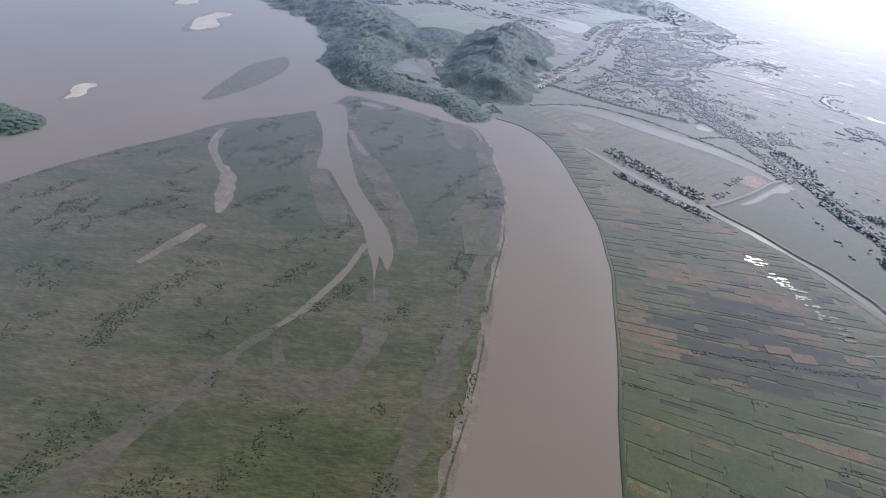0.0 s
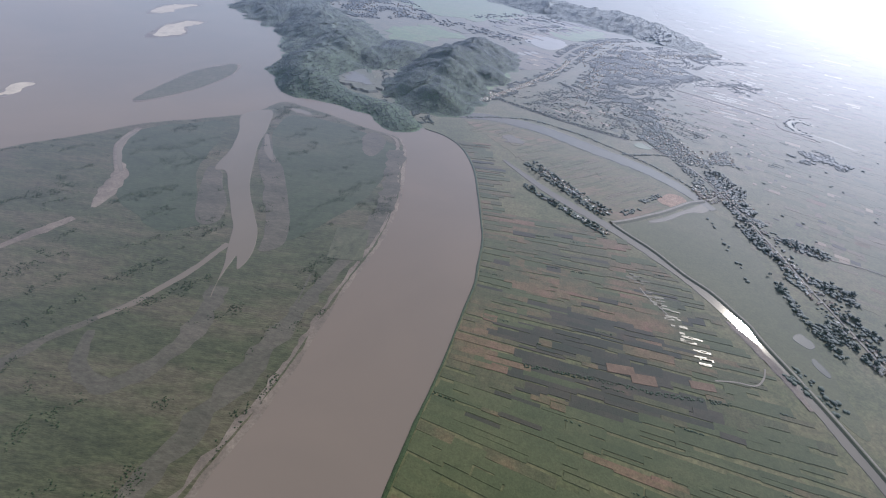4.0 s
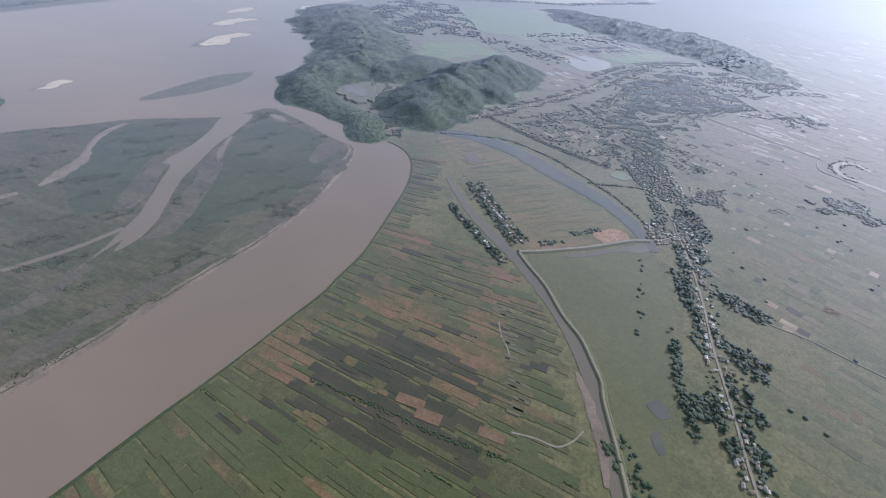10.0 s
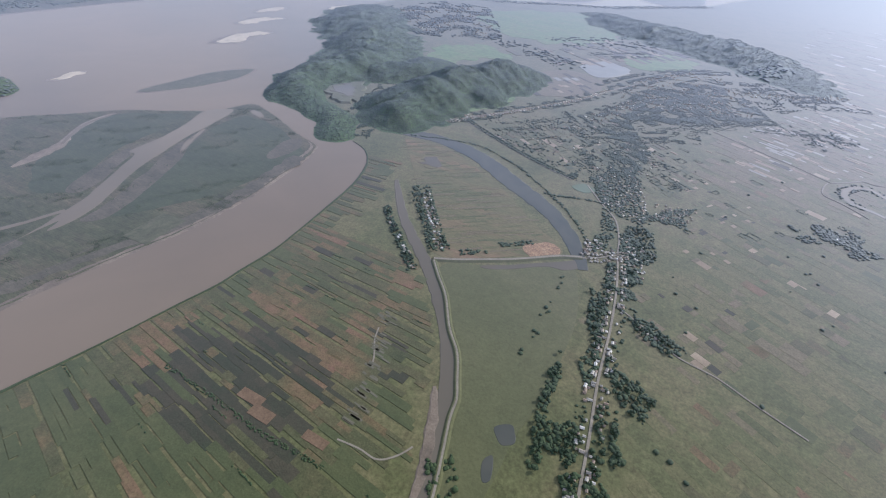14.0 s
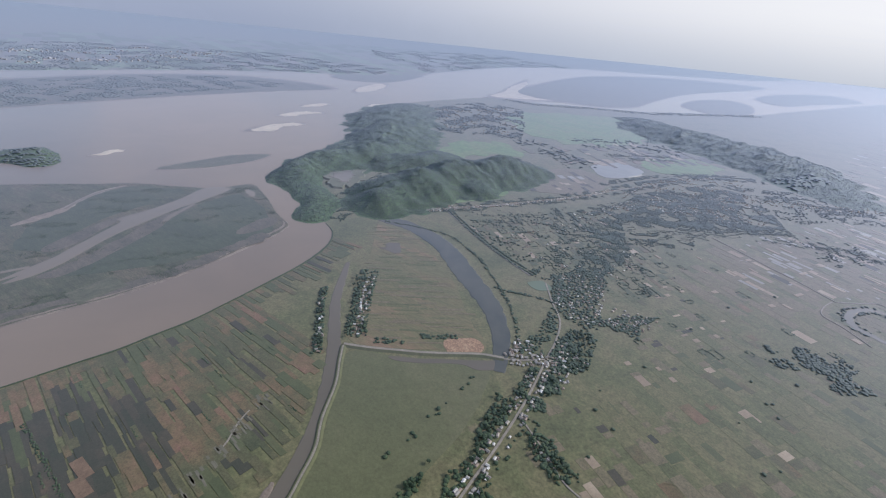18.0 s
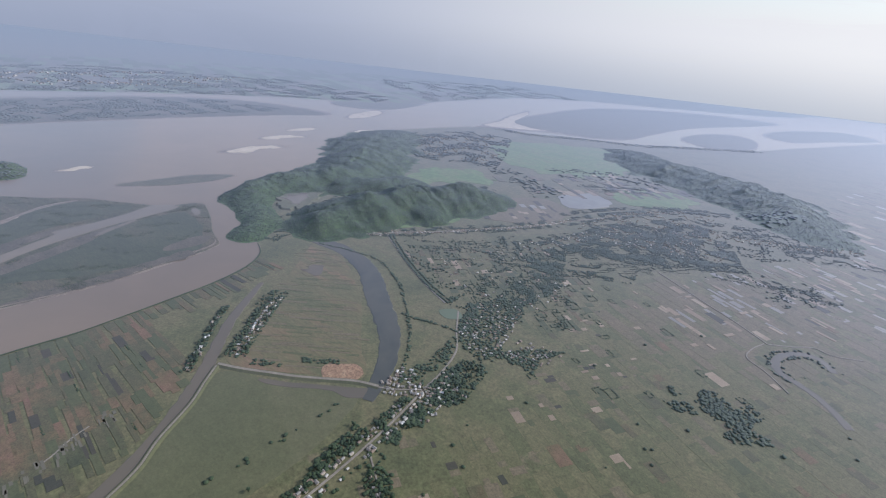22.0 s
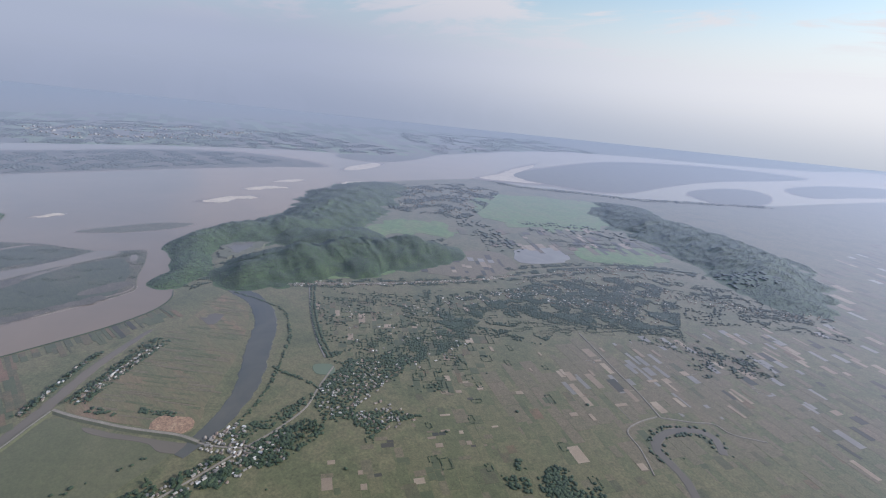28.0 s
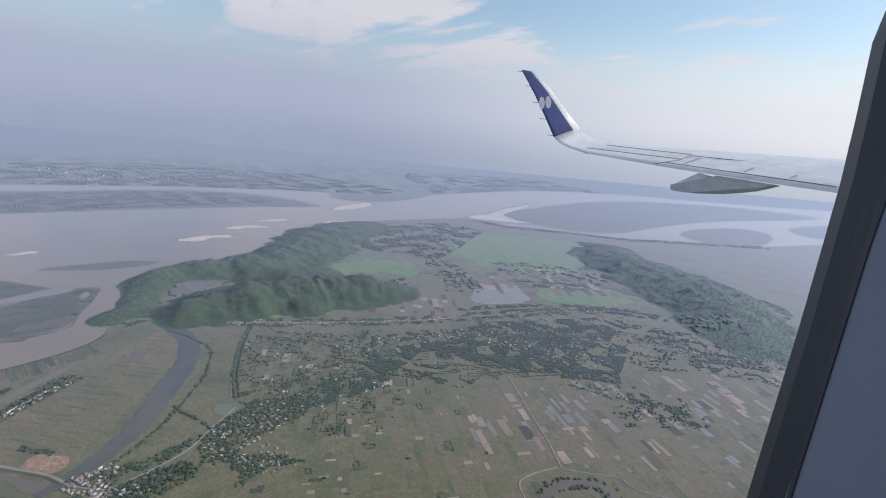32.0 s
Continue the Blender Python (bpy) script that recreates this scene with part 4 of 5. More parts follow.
def cell_plots(poly, angle, size, keep, seed, z=0.06):
    """Rows of plots on a turned grid inside an area."""
    r = np.random.default_rng(seed)
    c, s = math.cos(radians(angle)), math.sin(radians(angle))
    mid = np.mean(poly, 0)
    far = max(np.linalg.norm(np.array(p) - mid) for p in poly)
    rows = []
    v = -far
    while v < far:
        w = size[1] * r.uniform(0.6, 1.5)
        u = -far
        while u < far:
            l = size[0] * r.uniform(0.5, 1.6)
            q = mid + np.array(((u + l / 2) * c - (v + w / 2) * s, (u + l / 2) * s + (v + w / 2) * c))
            if r.uniform() < keep and inside(poly, q[None])[0]:
                rows.append((q[0], q[1], l - 0.8, w - 0.6, angle + r.normal(0, 1.5), z + r.uniform(0.0, 0.1)))
            u += l
        v += w
    return rows


def spread(rows, shares, parent, seed):
    r = np.random.default_rng(seed)
    pick = r.choice(len(shares), len(rows), p=[s for _, s in shares])
    for i, (mt, _) in enumerate(shares):
        got = [q for q, k in zip(rows, pick) if k == i]
        if got:
            tagged(boxes("field_plots", got, mt, parent), kind="stuff")


MEADOW_PLOTS = [(225, 590), (160, 680), (200, 690), (300, 630), (372, 560), (410, 530), (386, 492), (330, 462), (290, 500), (250, 555)]
spread(cell_plots(MEADOW_PLOTS, 38, (26, 3.2), 0.55, 3, 0.18), ((GRAZED, 0.60), (DRY, 0.40)), farmland, 4)
EAST = [(520, 250), (620, 150), (980, 240), (1120, 700), (1000, 1000), (720, 930), (600, 900), (560, 760), (580, 640), (540, 560), (530, 480), (560, 440)]
plain = tagged(new("paddy_plain"), "wide plain of grazed, stubble and flooded paddy plots", "farmland", kind="structure")
spread(cell_plots(EAST, -32, (15, 10), 0.15, 5), ((CROPS, 0.50), (DRY, 0.30), (GREENS, 0.16), (STUBBLES, 0.04)), plain, 6)
GRAZED_PLOTS = [(512, 150), (1020, 200), (1150, 700), (1010, 1010), (600, 920), (570, 800), (600, 700), (560, 560), (545, 470), (640, 400), (520, 340)]
spread(cell_plots(GRAZED_PLOTS, -32, (24, 12), 0.72, 41, 0.02), ((GRAZED, 1.0),), plain, 42)
DRY_PLAIN = [(556, 820), (590, 990), (640, 1060), (760, 1130), (900, 1180), (900, 1020), (830, 900), (730, 800), (640, 770)]
spread(cell_plots(DRY_PLAIN, -30, (34, 15), 0.62, 21), ((DRY, 1.0),), plain, 22)
NORTH_EAST = [(600, 930), (720, 930), (1000, 1000), (1250, 1300), (1100, 1600), (860, 1420), (700, 1180), (640, 1060)]
spread(cell_plots(NORTH_EAST, -30, (20, 10), 0.34, 7), ((DRY, 0.5), (CROPS, 0.22), (TILLEDS, 0.12), (STUBBLES, 0.07), (PADDY, 0.09)), plain, 8)
FLOODED = [(590, 905), (640, 1040), (700, 1140), (790, 1330), (860, 1330), (850, 1150), (800, 1000), (770, 930), (680, 850)]
spread(cell_plots(FLOODED, -30, (22, 8), 0.40, 23), ((PADDY, 0.34), (STUBBLES, 0.24), (DRY, 0.42)), plain, 24)
FAR_EAST = [(860, 1420), (1250, 1300), (1700, 2000), (1500, 2900), (1000, 2700), (860, 2000), (800, 1650)]
spread(cell_plots(FAR_EAST, -35, (34, 17), 0.34, 9), ((CROPS, 0.44), (DRY, 0.42), (STUBBLES, 0.06), (PADDY, 0.08)), plain, 10)
# single pale stubble plots: x, y, length, width
PALE = ((525, 882, 12, 4.5), (622, 908, 15, 5), (673, 838, 6, 10), (704, 900, 5, 16), (690, 850, 12, 5), (672, 1045, 22, 7), (690, 1066, 18, 6), (752, 963, 18, 6), (808, 1000, 24, 5), (800, 1036, 22, 4), (759, 815, 9, 8), (631, 1010, 11, 5), (648, 938, 14, 4), (640, 975, 5, 11), (572, 794, 4, 7), (712, 985, 5, 16), (590, 880, 7, 3), (577, 925, 8, 3))
boxes("field_plots", [(x, y, l, w, -31 + (i * 37) % 9 - 4, 0.42) for i, (x, y, l, w) in enumerate(PALE)], STUBBLES, plain)
BROWN_PLOTS = [(505, 480), (560, 545), (600, 520), (600, 440), (560, 400), (520, 420)]
spread(cell_plots(BROWN_PLOTS, -32, (11, 7), 0.30, 51), ((DRY, 0.7), (TILLEDS, 0.2), (STUBBLES, 0.1)), plain, 52)
SMALL_PLOTS = [(545, 560), (560, 700), (540, 800), (600, 850), (660, 800), (640, 700), (620, 600)]
spread(cell_plots(SMALL_PLOTS, 55, (9, 5), 0.11, 25), ((STUBBLES, 0.3), (DRY, 0.5), (TILLEDS, 0.2)), plain, 26)
FAR_BANK = [(-1560, 500), (-1430, 1174), (-1250, 1640), (-1000, 2010), (-980, 2900), (-700, 4000), (-1500, 4300), (-2400, 3000), (-3000, 1500), (-2600, 400)]
spread(cell_plots(FAR_BANK, -20, (150, 55), 0.85, 27), ((FOREST, 0.46), (FAR_GREEN, 0.28), (CROPS, 0.26)), plain, 28)
MIDDLE = [(250, 775), (320, 730), (400, 715), (470, 720), (540, 720), (560, 800), (520, 880), (430, 960), (350, 960), (290, 880)]
spread(cell_plots(MIDDLE, -38, (14, 8), 0.6, 11), ((GREENS, 0.40), (GRAZED, 0.42), (CROPS, 0.12), (STUBBLES, 0.06)), plain, 12)
UNDER_HILL = [(222, 1010), (216, 1120), (272, 1225), (345, 1190), (340, 1095), (290, 1040)]
spread(cell_plots(UNDER_HILL, -40, (22, 11), 0.45, 13, 0.36), ((TILLEDS, 0.5), (STUBBLES, 0.3), (PADDY, 0.2)), plain, 14)
BEYOND = [(120, 1300), (220, 1480), (320, 1720), (450, 1700), (560, 1620), (420, 1420), (290, 1260)]
spread(cell_plots(BEYOND, -38, (34, 16), 0.4, 15, 0.36), ((CROPS, 0.6), (TILLEDS, 0.2), (STUBBLES, 0.2)), plain, 16)


# ---- trees ----
def make_tree(seed, height):
    r = random.Random(seed)
    root = new("tree")
    bm = bmesh.new()
    for (a, b, ra, rb) in (((0, 0, -0.2), (0.1, 0, height * 0.55), 0.22, 0.12), ((0.1, 0, height * 0.4), (0.9, 0.3, height * 0.68), 0.10, 0.05), ((0.05, 0, height * 0.42), (-0.7, -0.5, height * 0.7), 0.10, 0.05)):
        a, b = Vector(a), Vector(b)
        res = bmesh.ops.create_cone(bm, segments=6, radius1=ra, radius2=rb, depth=(b - a).length)
        m = Matrix.Translation((a + b) / 2) @ (b - a).to_track_quat("Z", "Y").to_matrix().to_4x4()
        bmesh.ops.transform(bm, matrix=m, verts=res["verts"])
    part("trunk", bm, BARK, root)
    bm = bmesh.new()
    for i in range(7):
        V, Fc = FINE_BLOBS[r.randrange(6)]
        rad = height * r.uniform(0.16, 0.27)
        c = Vector((r.uniform(-1, 1) * height * 0.26, r.uniform(-1, 1) * height * 0.26, height * r.uniform(0.5, 0.85)))
        vs = [bm.verts.new(Vector(v) * rad + c) for v in V]
        for f in Fc:
            bm.faces.new([vs[k] for k in f])
    part("crown", bm, LEAVES, root)
    return tagged(root, "broadleaf village tree with a dark green uneven crown", "tree", "village trees")


TREES = [make_tree(i, h) for i, h in enumerate((3.4, 4.0, 4.6, 2.9))]
VILLAGE_WOODS = [
    ([(495, 398), (512, 380), (532, 374), (536, 362), (530, 341), (518, 347), (505, 358), (497, 371)], 26, 150),
    ([(460, 380), (466, 356), (464, 325), (470, 293), (469, 272), (462, 271), (460, 298), (457, 321), (457, 351)], 30, 150),
    ([(467, 311), (484, 319), (490, 314), (491, 291), (486, 283), (480, 288), (472, 289)], 20, 110),
    ([(484, 275), (493, 284), (496, 267), (490, 262)], 9, 50),
    ([(502, 279), (515, 284), (514, 262), (503, 255)], 9, 60),
    ([(467, 473), (486, 474), (489, 402), (489, 368), (483, 359), (476, 374), (483, 406), (474, 424)], 34, 210),
    ([(484, 612), (514, 622), (522, 557), (499, 533), (488, 556)], 36, 260),
    ([(510, 349), (515, 315), (521, 304), (513, 295), (509, 322)], 12, 60),
    ([(494, 525), (496, 496), (506, 500), (508, 532)], 10, 70),
    ([(477, 525), (484, 530), (487, 483), (478, 479)], 10, 80),
    ([(509, 451), (526, 456), (536, 445), (557, 437), (552, 428), (543, 419), (527, 425), (512, 437)], 22, 90),
    ([(497, 350), (504, 350), (507, 300), (505, 262), (500, 262)], 12, 60),
]
near_trees = []
for outline, n, _ in VILLAGE_WOODS:
    near_trees += list(in_area(outline, n))
for pts, width, n, gap in (
    ([(240, 552), (262, 526), (285, 497), (316, 454)], 11, 44, 1.5),
    ([(232, 494), (250, 472), (275, 446), (306, 414)], 4, 26, 0.3),
):
    near_trees += list(along(pts, width, n, gap)[0])
for i, (x, y) in enumerate(near_trees):
    m = pose(x, y, 0.1, 0, 0, rng.uniform(0, 360))
    if i < 4:
        TREES[i].matrix_basis = m
    else:
        copy_thing(TREES[i % 4], m)

BELTS = [
    ([(110, 722), (189, 812), (256, 908), (344, 1058), (400, 1180), (470, 1330), (546, 1460), (640, 1530)], 13, 1.0),
    ([(74, 640), (62, 690), (44, 735)], 24, 1.0),
    ([(104, 696), (70, 740), (20, 748)], 15, 0.9),
    ([(30, 800), (20, 850), (-10, 900)], 14, 0.9),
    ([(404, 961), (427, 1034), (470, 1097), (533, 1186), (600, 1280)], 26, 1.0),
    ([(417, 890), (457, 914), (510, 955), (564, 960)], 20, 0.7),
    ([(500, 1060), (560, 1100), (630, 1160), (679, 1197)], 34, 1.0),
    ([(436, 1134), (500, 1180), (580, 1200), (660, 1240)], 26, 0.7),
    ([(336, 965), (379, 925), (421, 905), (450, 880)], 12, 0.8),
    ([(240, 800), (300, 860), (370, 900)], 24, 0.22),
    ([(420, 700), (430, 770), (420, 850), (400, 900)], 26, 0.3),
    ([(400, 705), (440, 735), (470, 780)], 12, 0.6),
    ([(365, 1163), (397, 1243), (448, 1339), (520, 1440), (643, 1527)], 16, 0.9),
    ([(564, 1378), (614, 1374), (680, 1420), (744, 1419), (823, 1468)], 30, 0.5),
    ([(711, 1161), (764, 1125), (820, 1148)], 18, 0.4),
    ([(754, 1334), (817, 1384), (900, 1420)], 26, 0.4),
    ([(133, 1190), (165, 1180), (195, 1140)], 16, 0.9),
    ([(150, 1310), (200, 1335), (230, 1300)], 18, 0.8),
    ([(300, 1420), (360, 1500), (440, 1560)], 24, 0.4),
    ([(640, 1090), (700, 1110), (760, 1150)], 12, 0.3),
]


def grove(belts, n):
    """Places for trees gathered along soft-edged, broken belts."""
    total = sum(np.linalg.norm(np.diff(np.array(b[0], float), axis=0), axis=1).sum() * b[1] * b[2] for b in belts)
    out = []
    for pts, width, share in belts:
        area = np.linalg.norm(np.diff(np.array(pts, float), axis=0), axis=1).sum() * width * share
        want = int(n * area / total)
        q, _ = along(pts, width * 1.5, want * 3, max(1.6, width * 0.3))
        c, _ = along(pts, width * 0.8, want * 3, max(1.6, width * 0.3))
        q = np.concatenate((q, c))
        rng.shuffle(q)
        keep = [p for p in q if noise.noise((p[0] / 15, p[1] / 15, 2.0)) + 0.5 * noise.noise((p[0] / 50, p[1] / 50, 9.0)) > rng.uniform(-0.14, 0.18)]
        out += keep[:want]
    return np.array(out)


CROSSROADS_WOODS = [
    ([(427, 713), (438, 746), (469, 777), (488, 745), (495, 674), (518, 646), (501, 622), (467, 632), (450, 654)], 900),
    ([(480, 590), (490, 605), (519, 567), (515, 543), (494, 533), (484, 555)], 260),
    ([(506, 654), (537, 691), (562, 706), (546, 671), (551, 643), (524, 644)], 240),
    ([(491, 531), (505, 524), (513, 508), (498, 500), (488, 515)], 110),
    ([(487, 490), (504, 492), (510, 480), (496, 472)], 60),
    ([(452, 545), (470, 548), (476, 596), (462, 640), (452, 640), (458, 590)], 170),
    ([(430, 725), (455, 690), (462, 650), (448, 650), (432, 690)], 140),
]
WOODS = [
    ("dense dark trees of the canal villages", [along([(240, 566), (262, 530), (285, 497), (316, 454)], 11, 330, 1.5)[0], along([(226, 500), (250, 472), (275, 446), (306, 412)], 4, 170, 0.3)[0], along([(335, 462), (350, 472), (362, 480)], 4, 30)[0], along([(366, 498), (382, 508), (396, 520)], 4, 40)[0]], (0.8, 1.9)),
    ("dense village trees along the main road", [in_area(outline, n) for outline, _, n in VILLAGE_WOODS] + [along([(480, 560), (490, 489), (493, 428), (493, 366), (497, 297), (499, 250), (504, 170)], 12, 150, 2.4)[0], along([(500, 462), (527, 440), (552, 424)], 8, 60, 2)[0], along([(410, 252), (420, 236), (430, 215)], 9, 70, 1)[0]], (0.8, 2.2)),
    ("dark trees round the crossroads village", [in_area(outline, n) for outline, n in CROSSROADS_WOODS], (0.8, 1.8)),
    ("line of trees along the straight road", [along([(200, 812), (245, 780), (292, 751), (353, 719), (405, 700)], 4, 420, 1.8)[0], along([(150, 690), (240, 715), (312, 688), (356, 652), (408, 602), (436, 562), (456, 530)], 2, 230)[0] + np.array((5.0, 8.0)), along([(378, 636), (400, 640), (424, 648), (446, 652)], 2, 60)[0]], (0.8, 1.7)),
    ("dark belts of garden trees below the hills", [grove(BELTS, 26000), in_area([(400, 1010), (440, 1190), (547, 1390), (650, 1330), (689, 1191), (649, 1130), (594, 1070), (550, 1050), (510, 1000), (455, 985)], 14000, 34), in_area([(464, 758), (439, 796), (446, 852), (419, 949), (448, 967), (490, 880), (490, 816), (480, 765)], 1800, 22)], (0.75, 1.6)),
    ("scattered trees and hedges on the plain", [in_area([(250, 775), (320, 735), (400, 715), (540, 730), (560, 830), (430, 970), (350, 960)], 260, 26), in_area([(664, 728), (694, 750), (732, 760), (757, 750), (763, 707), (733, 685), (718, 690), (735, 720), (702, 701), (686, 707)], 380, 34), in_area([(690, 722), (712, 742), (748, 738), (742, 700), (716, 706)], 130), in_area([(668, 700), (688, 716), (700, 704), (684, 692)], 50), in_area([(640, 1240), (720, 1240), (900, 1500), (820, 1560), (660, 1450)], 800, 26), in_area([(720, 1080), (760, 1050), (840, 1150), (780, 1190)], 160, 20), in_area(EAST, 70, 30), along([(815, 900), (800, 922), (780, 918), (763, 897), (756, 870), (762, 852), (778, 842)], 9, 70, 5)[0], along([(440, 480), (436, 400), (430, 360)], 3, 16)[0]], (1.0, 2.3)),
    ("trees among the houses of the far town", [in_area([(-365, 1370), (-390, 1600), (-300, 1850), (-141, 1850), (-20, 1600), (60, 1400), (-40, 1330), (-180, 1290)], 2200, 50), grove([([(60, 1400), (200, 1340), (290, 1270)], 30, 0.5), ([(180, 1500), (330, 1650), (450, 1640)], 40, 0.4)], 420), along([(-300, 2000), (-150, 2040), (20, 2190), (200, 2310), (330, 2480), (600, 2840)], 26, 500)[0]], (2.2, 4.6)),
    ("low woods on the far bank of the river", [in_area([(-1560, 600), (-1430, 1174), (-1250, 1640), (-1000, 2010), (-1100, 2300), (-1900, 2100), (-2400, 1300), (-2300, 500)], 9000, 90), in_area([(-1300, 500), (-1290, 1040), (-1180, 1320), (-900, 1450), (-930, 1000), (-940, 500)], 6000, 60), in_area([(-960, 2400), (-970, 3300), (-700, 4000), (-1500, 4300), (-2000, 3000)], 3000, 140)], (2.4, 5.2)),
]
for label, sets, size in WOODS:
    pts = np.concatenate(sets)
    hi = size[1] > 4
    tagged(canopy("woods", pts, size, LEAVES, None, 0.3 if hi else 0.52, 0.25 if hi else 0.38, FINE_BLOBS if size[1] < 2.1 and len(pts) < 9000 else BLOBS), label, "woods", kind="stuff")
WET_GROUND = [[(-150, 590), (-112, 622), (-96, 560), (-86, 507), (-72, 455), (-58, 410), (-34, 361), (-20, 336), (-14, 300), (-24, 245), (-40, 285), (-50, 325), (-72, 377), (-100, 432), (-116, 440), (-120, 485), (-132, 540)], [(-240, 515), (-232, 455), (-196, 400), (-182, 335), (-166, 335), (-176, 410), (-216, 460), (-222, 515)]]
c, k = math.cos(radians(62)), math.sin(radians(62))
shrubs = rng.uniform((-420, 20), (95, 650), (170000, 2))
shrubs = shrubs[inside([tuple(p) for p in BAR_WEST + BAR_TOP], shrubs)]
for w in WET_GROUND:
    shrubs = shrubs[~np.array(inside(w, shrubs))]
band = np.array([noise.noise(((x * c + y * k) / 60, (y * c - x * k) / 20, 3.0)) + 0.6 * noise.noise((x / 9, y / 9, 8.0)) for x, y in shrubs])
shrubs = shrubs[band > rng.uniform(0.22, 0.62, len(shrubs))][:17000]
tagged(canopy("shrubs", shrubs, (0.22, 0.62), SHRUB, lambda x, y: 0.9, 0.7, 0.3), "scattered low green shrubs on the river island", "shrubs", kind="stuff")


# ---- houses ----
def make_house(seed, l, w, h):
    root = new("house")
    bm = bmesh.new()
    bmesh.ops.create_cube(bm, size=1.0)
    bmesh.ops.scale(bm, vec=(l, w, h + 0.2), verts=bm.verts)
    bmesh.ops.translate(bm, vec=(0, 0, h / 2 - 0.1), verts=bm.verts)
    part("wall", bm, WALL_A, root)
    bm = bmesh.new()
    o, rise = 0.35, w * 0.3
    pts = [(-l / 2 - o, -w / 2 - o, h - 0.1), (l / 2 + o, -w / 2 - o, h - 0.1), (l / 2 + o, 0, h + rise), (-l / 2 - o, 0, h + rise), (-l / 2 - o, w / 2 + o, h - 0.1), (l / 2 + o, w / 2 + o, h - 0.1)]
    up = [bm.verts.new(p) for p in pts]
    dn = [bm.verts.new((p[0], p[1], p[2] - 0.12)) for p in pts]
    for q in ((0, 1, 2, 3), (3, 2, 5, 4)):
        bm.faces.new([up[i] for i in q])
        bm.faces.new([dn[i] for i in q[::-1]])
    for a, b in ((0, 1), (1, 2), (2, 5), (5, 4), (4, 3), (3, 0)):
        bm.faces.new((up[b], up[a], dn[a], dn[b]))
    part("roof", bm, ROOF, root)
    for sx in (-0.25, 0.22):
        bm = bmesh.new()
        bmesh.ops.create_cube(bm, size=1.0)
        bmesh.ops.scale(bm, vec=(0.5, 0.06, h * (0.7 if sx < 0 else 0.35)), verts=bm.verts)
        bmesh.ops.translate(bm, vec=(l * sx, -w / 2 - 0.02, h * (0.35 if sx < 0 else 0.55)), verts=bm.verts)
        part("door" if sx < 0 else "window", bm, BARK, root)
    return tagged(root, "small village house with a tin gable roof", "house", "village houses")


HOUSES = [make_house(i, *d) for i, d in enumerate(((2.1, 1.5, 1.1), (2.7, 1.7, 1.2), (1.7, 1.3, 1.0), (3.3, 1.9, 1.4)))]
spots = []
for pts, width, n, gap in (
    ([(250, 556), (268, 526), (290, 495), (316, 456)], 4.5, 80, 1.0),
    ([(232, 494), (252, 470), (280, 444), (306, 414)], 2.4, 18, 0.5),
    ([(452, 560), (460, 540), (452, 524), (468, 532), (483, 546), (500, 552)], 9, 120, 2.4),
    ([(483, 549), (490, 489), (493, 428), (493, 366), (496, 312), (498, 258), (502, 205)], 9, 230, 2.6),
    ([(500, 462), (527, 440), (552, 424)], 6, 66, 2.0),
    ([(460, 488), (470, 476)], 3, 8, 1.0),
    ([(414, 246), (422, 232), (432, 214)], 5, 14, 1.0),
    ([(452, 473), (472, 472)], 2.2, 9, 0.4),
    ([(458, 407), (470, 409), (486, 411)], 3, 6, 0.5),
    ([(456, 574), (463, 552), (468, 534)], 4, 12, 0.8),
    ([(600, 404), (624, 397)], 6, 5, 1.5),
):
    p, a = along(pts, width, n, gap)
    spots += [(x, y, b) for (x, y), b in zip(p, a)]
used = []
count = 0
for x, y, a in spots:
    if any((x - u) ** 2 + (y - v) ** 2 < 5.0 for u, v in used):
        continue
    used.append((x, y))
    m = pose(x, y, 0.12, 0, 0, a + rng.choice((0, 90)) + rng.normal(0, 6))
    if count < 4:
        HOUSES[count].matrix_basis = m
    else:
        copy_thing(HOUSES[int(rng.integers(4))], m)
    count += 1
    if count == 300:
        break


def far_houses(name, places, angles, size, label):
    VW, FW, VR, FR = [], [], [], []
    for (x, y), a in zip(places, angles):
        l, w, h = rng.uniform(*size), rng.uniform(*size) * 0.65, size[0] * rng.uniform(0.4, 0.7)
        c, s = math.cos(radians(a)), math.sin(radians(a))

        def at(u, v, z):
            return (x + u * c - v * s, y + u * s + v * c, z)
        b = len(VW)
        for z in (-0.1, h):
            VW += [at(u * l / 2, v * w / 2, z) for u, v in ((-1, -1), (1, -1), (1, 1), (-1, 1))]
        FW += [(b + j, b + (j + 1) % 4, b + 4 + (j + 1) % 4, b + 4 + j) for j in range(4)]
        b = len(VR)
        o = 0.3
        VR += [at(-l / 2 - o, -w / 2 - o, h), at(l / 2 + o, -w / 2 - o, h), at(l / 2 + o, 0, h + w * 0.3), at(-l / 2 - o, 0, h + w * 0.3), at(-l / 2 - o, w / 2 + o, h), at(l / 2 + o, w / 2 + o, h)]
        FR += [(b, b + 1, b + 2, b + 3), (b + 3, b + 2, b + 5, b + 4), (b, b + 3, b + 4), (b + 1, b + 5, b + 2)]
    root = tagged(new(name), label, "village", kind="stuff")
    tagged(from_arrays("walls", VW, FW, WALLS, root), kind="stuff")
    tagged(from_arrays("roofs", VR, FR, ROOFS, root), kind="stuff")


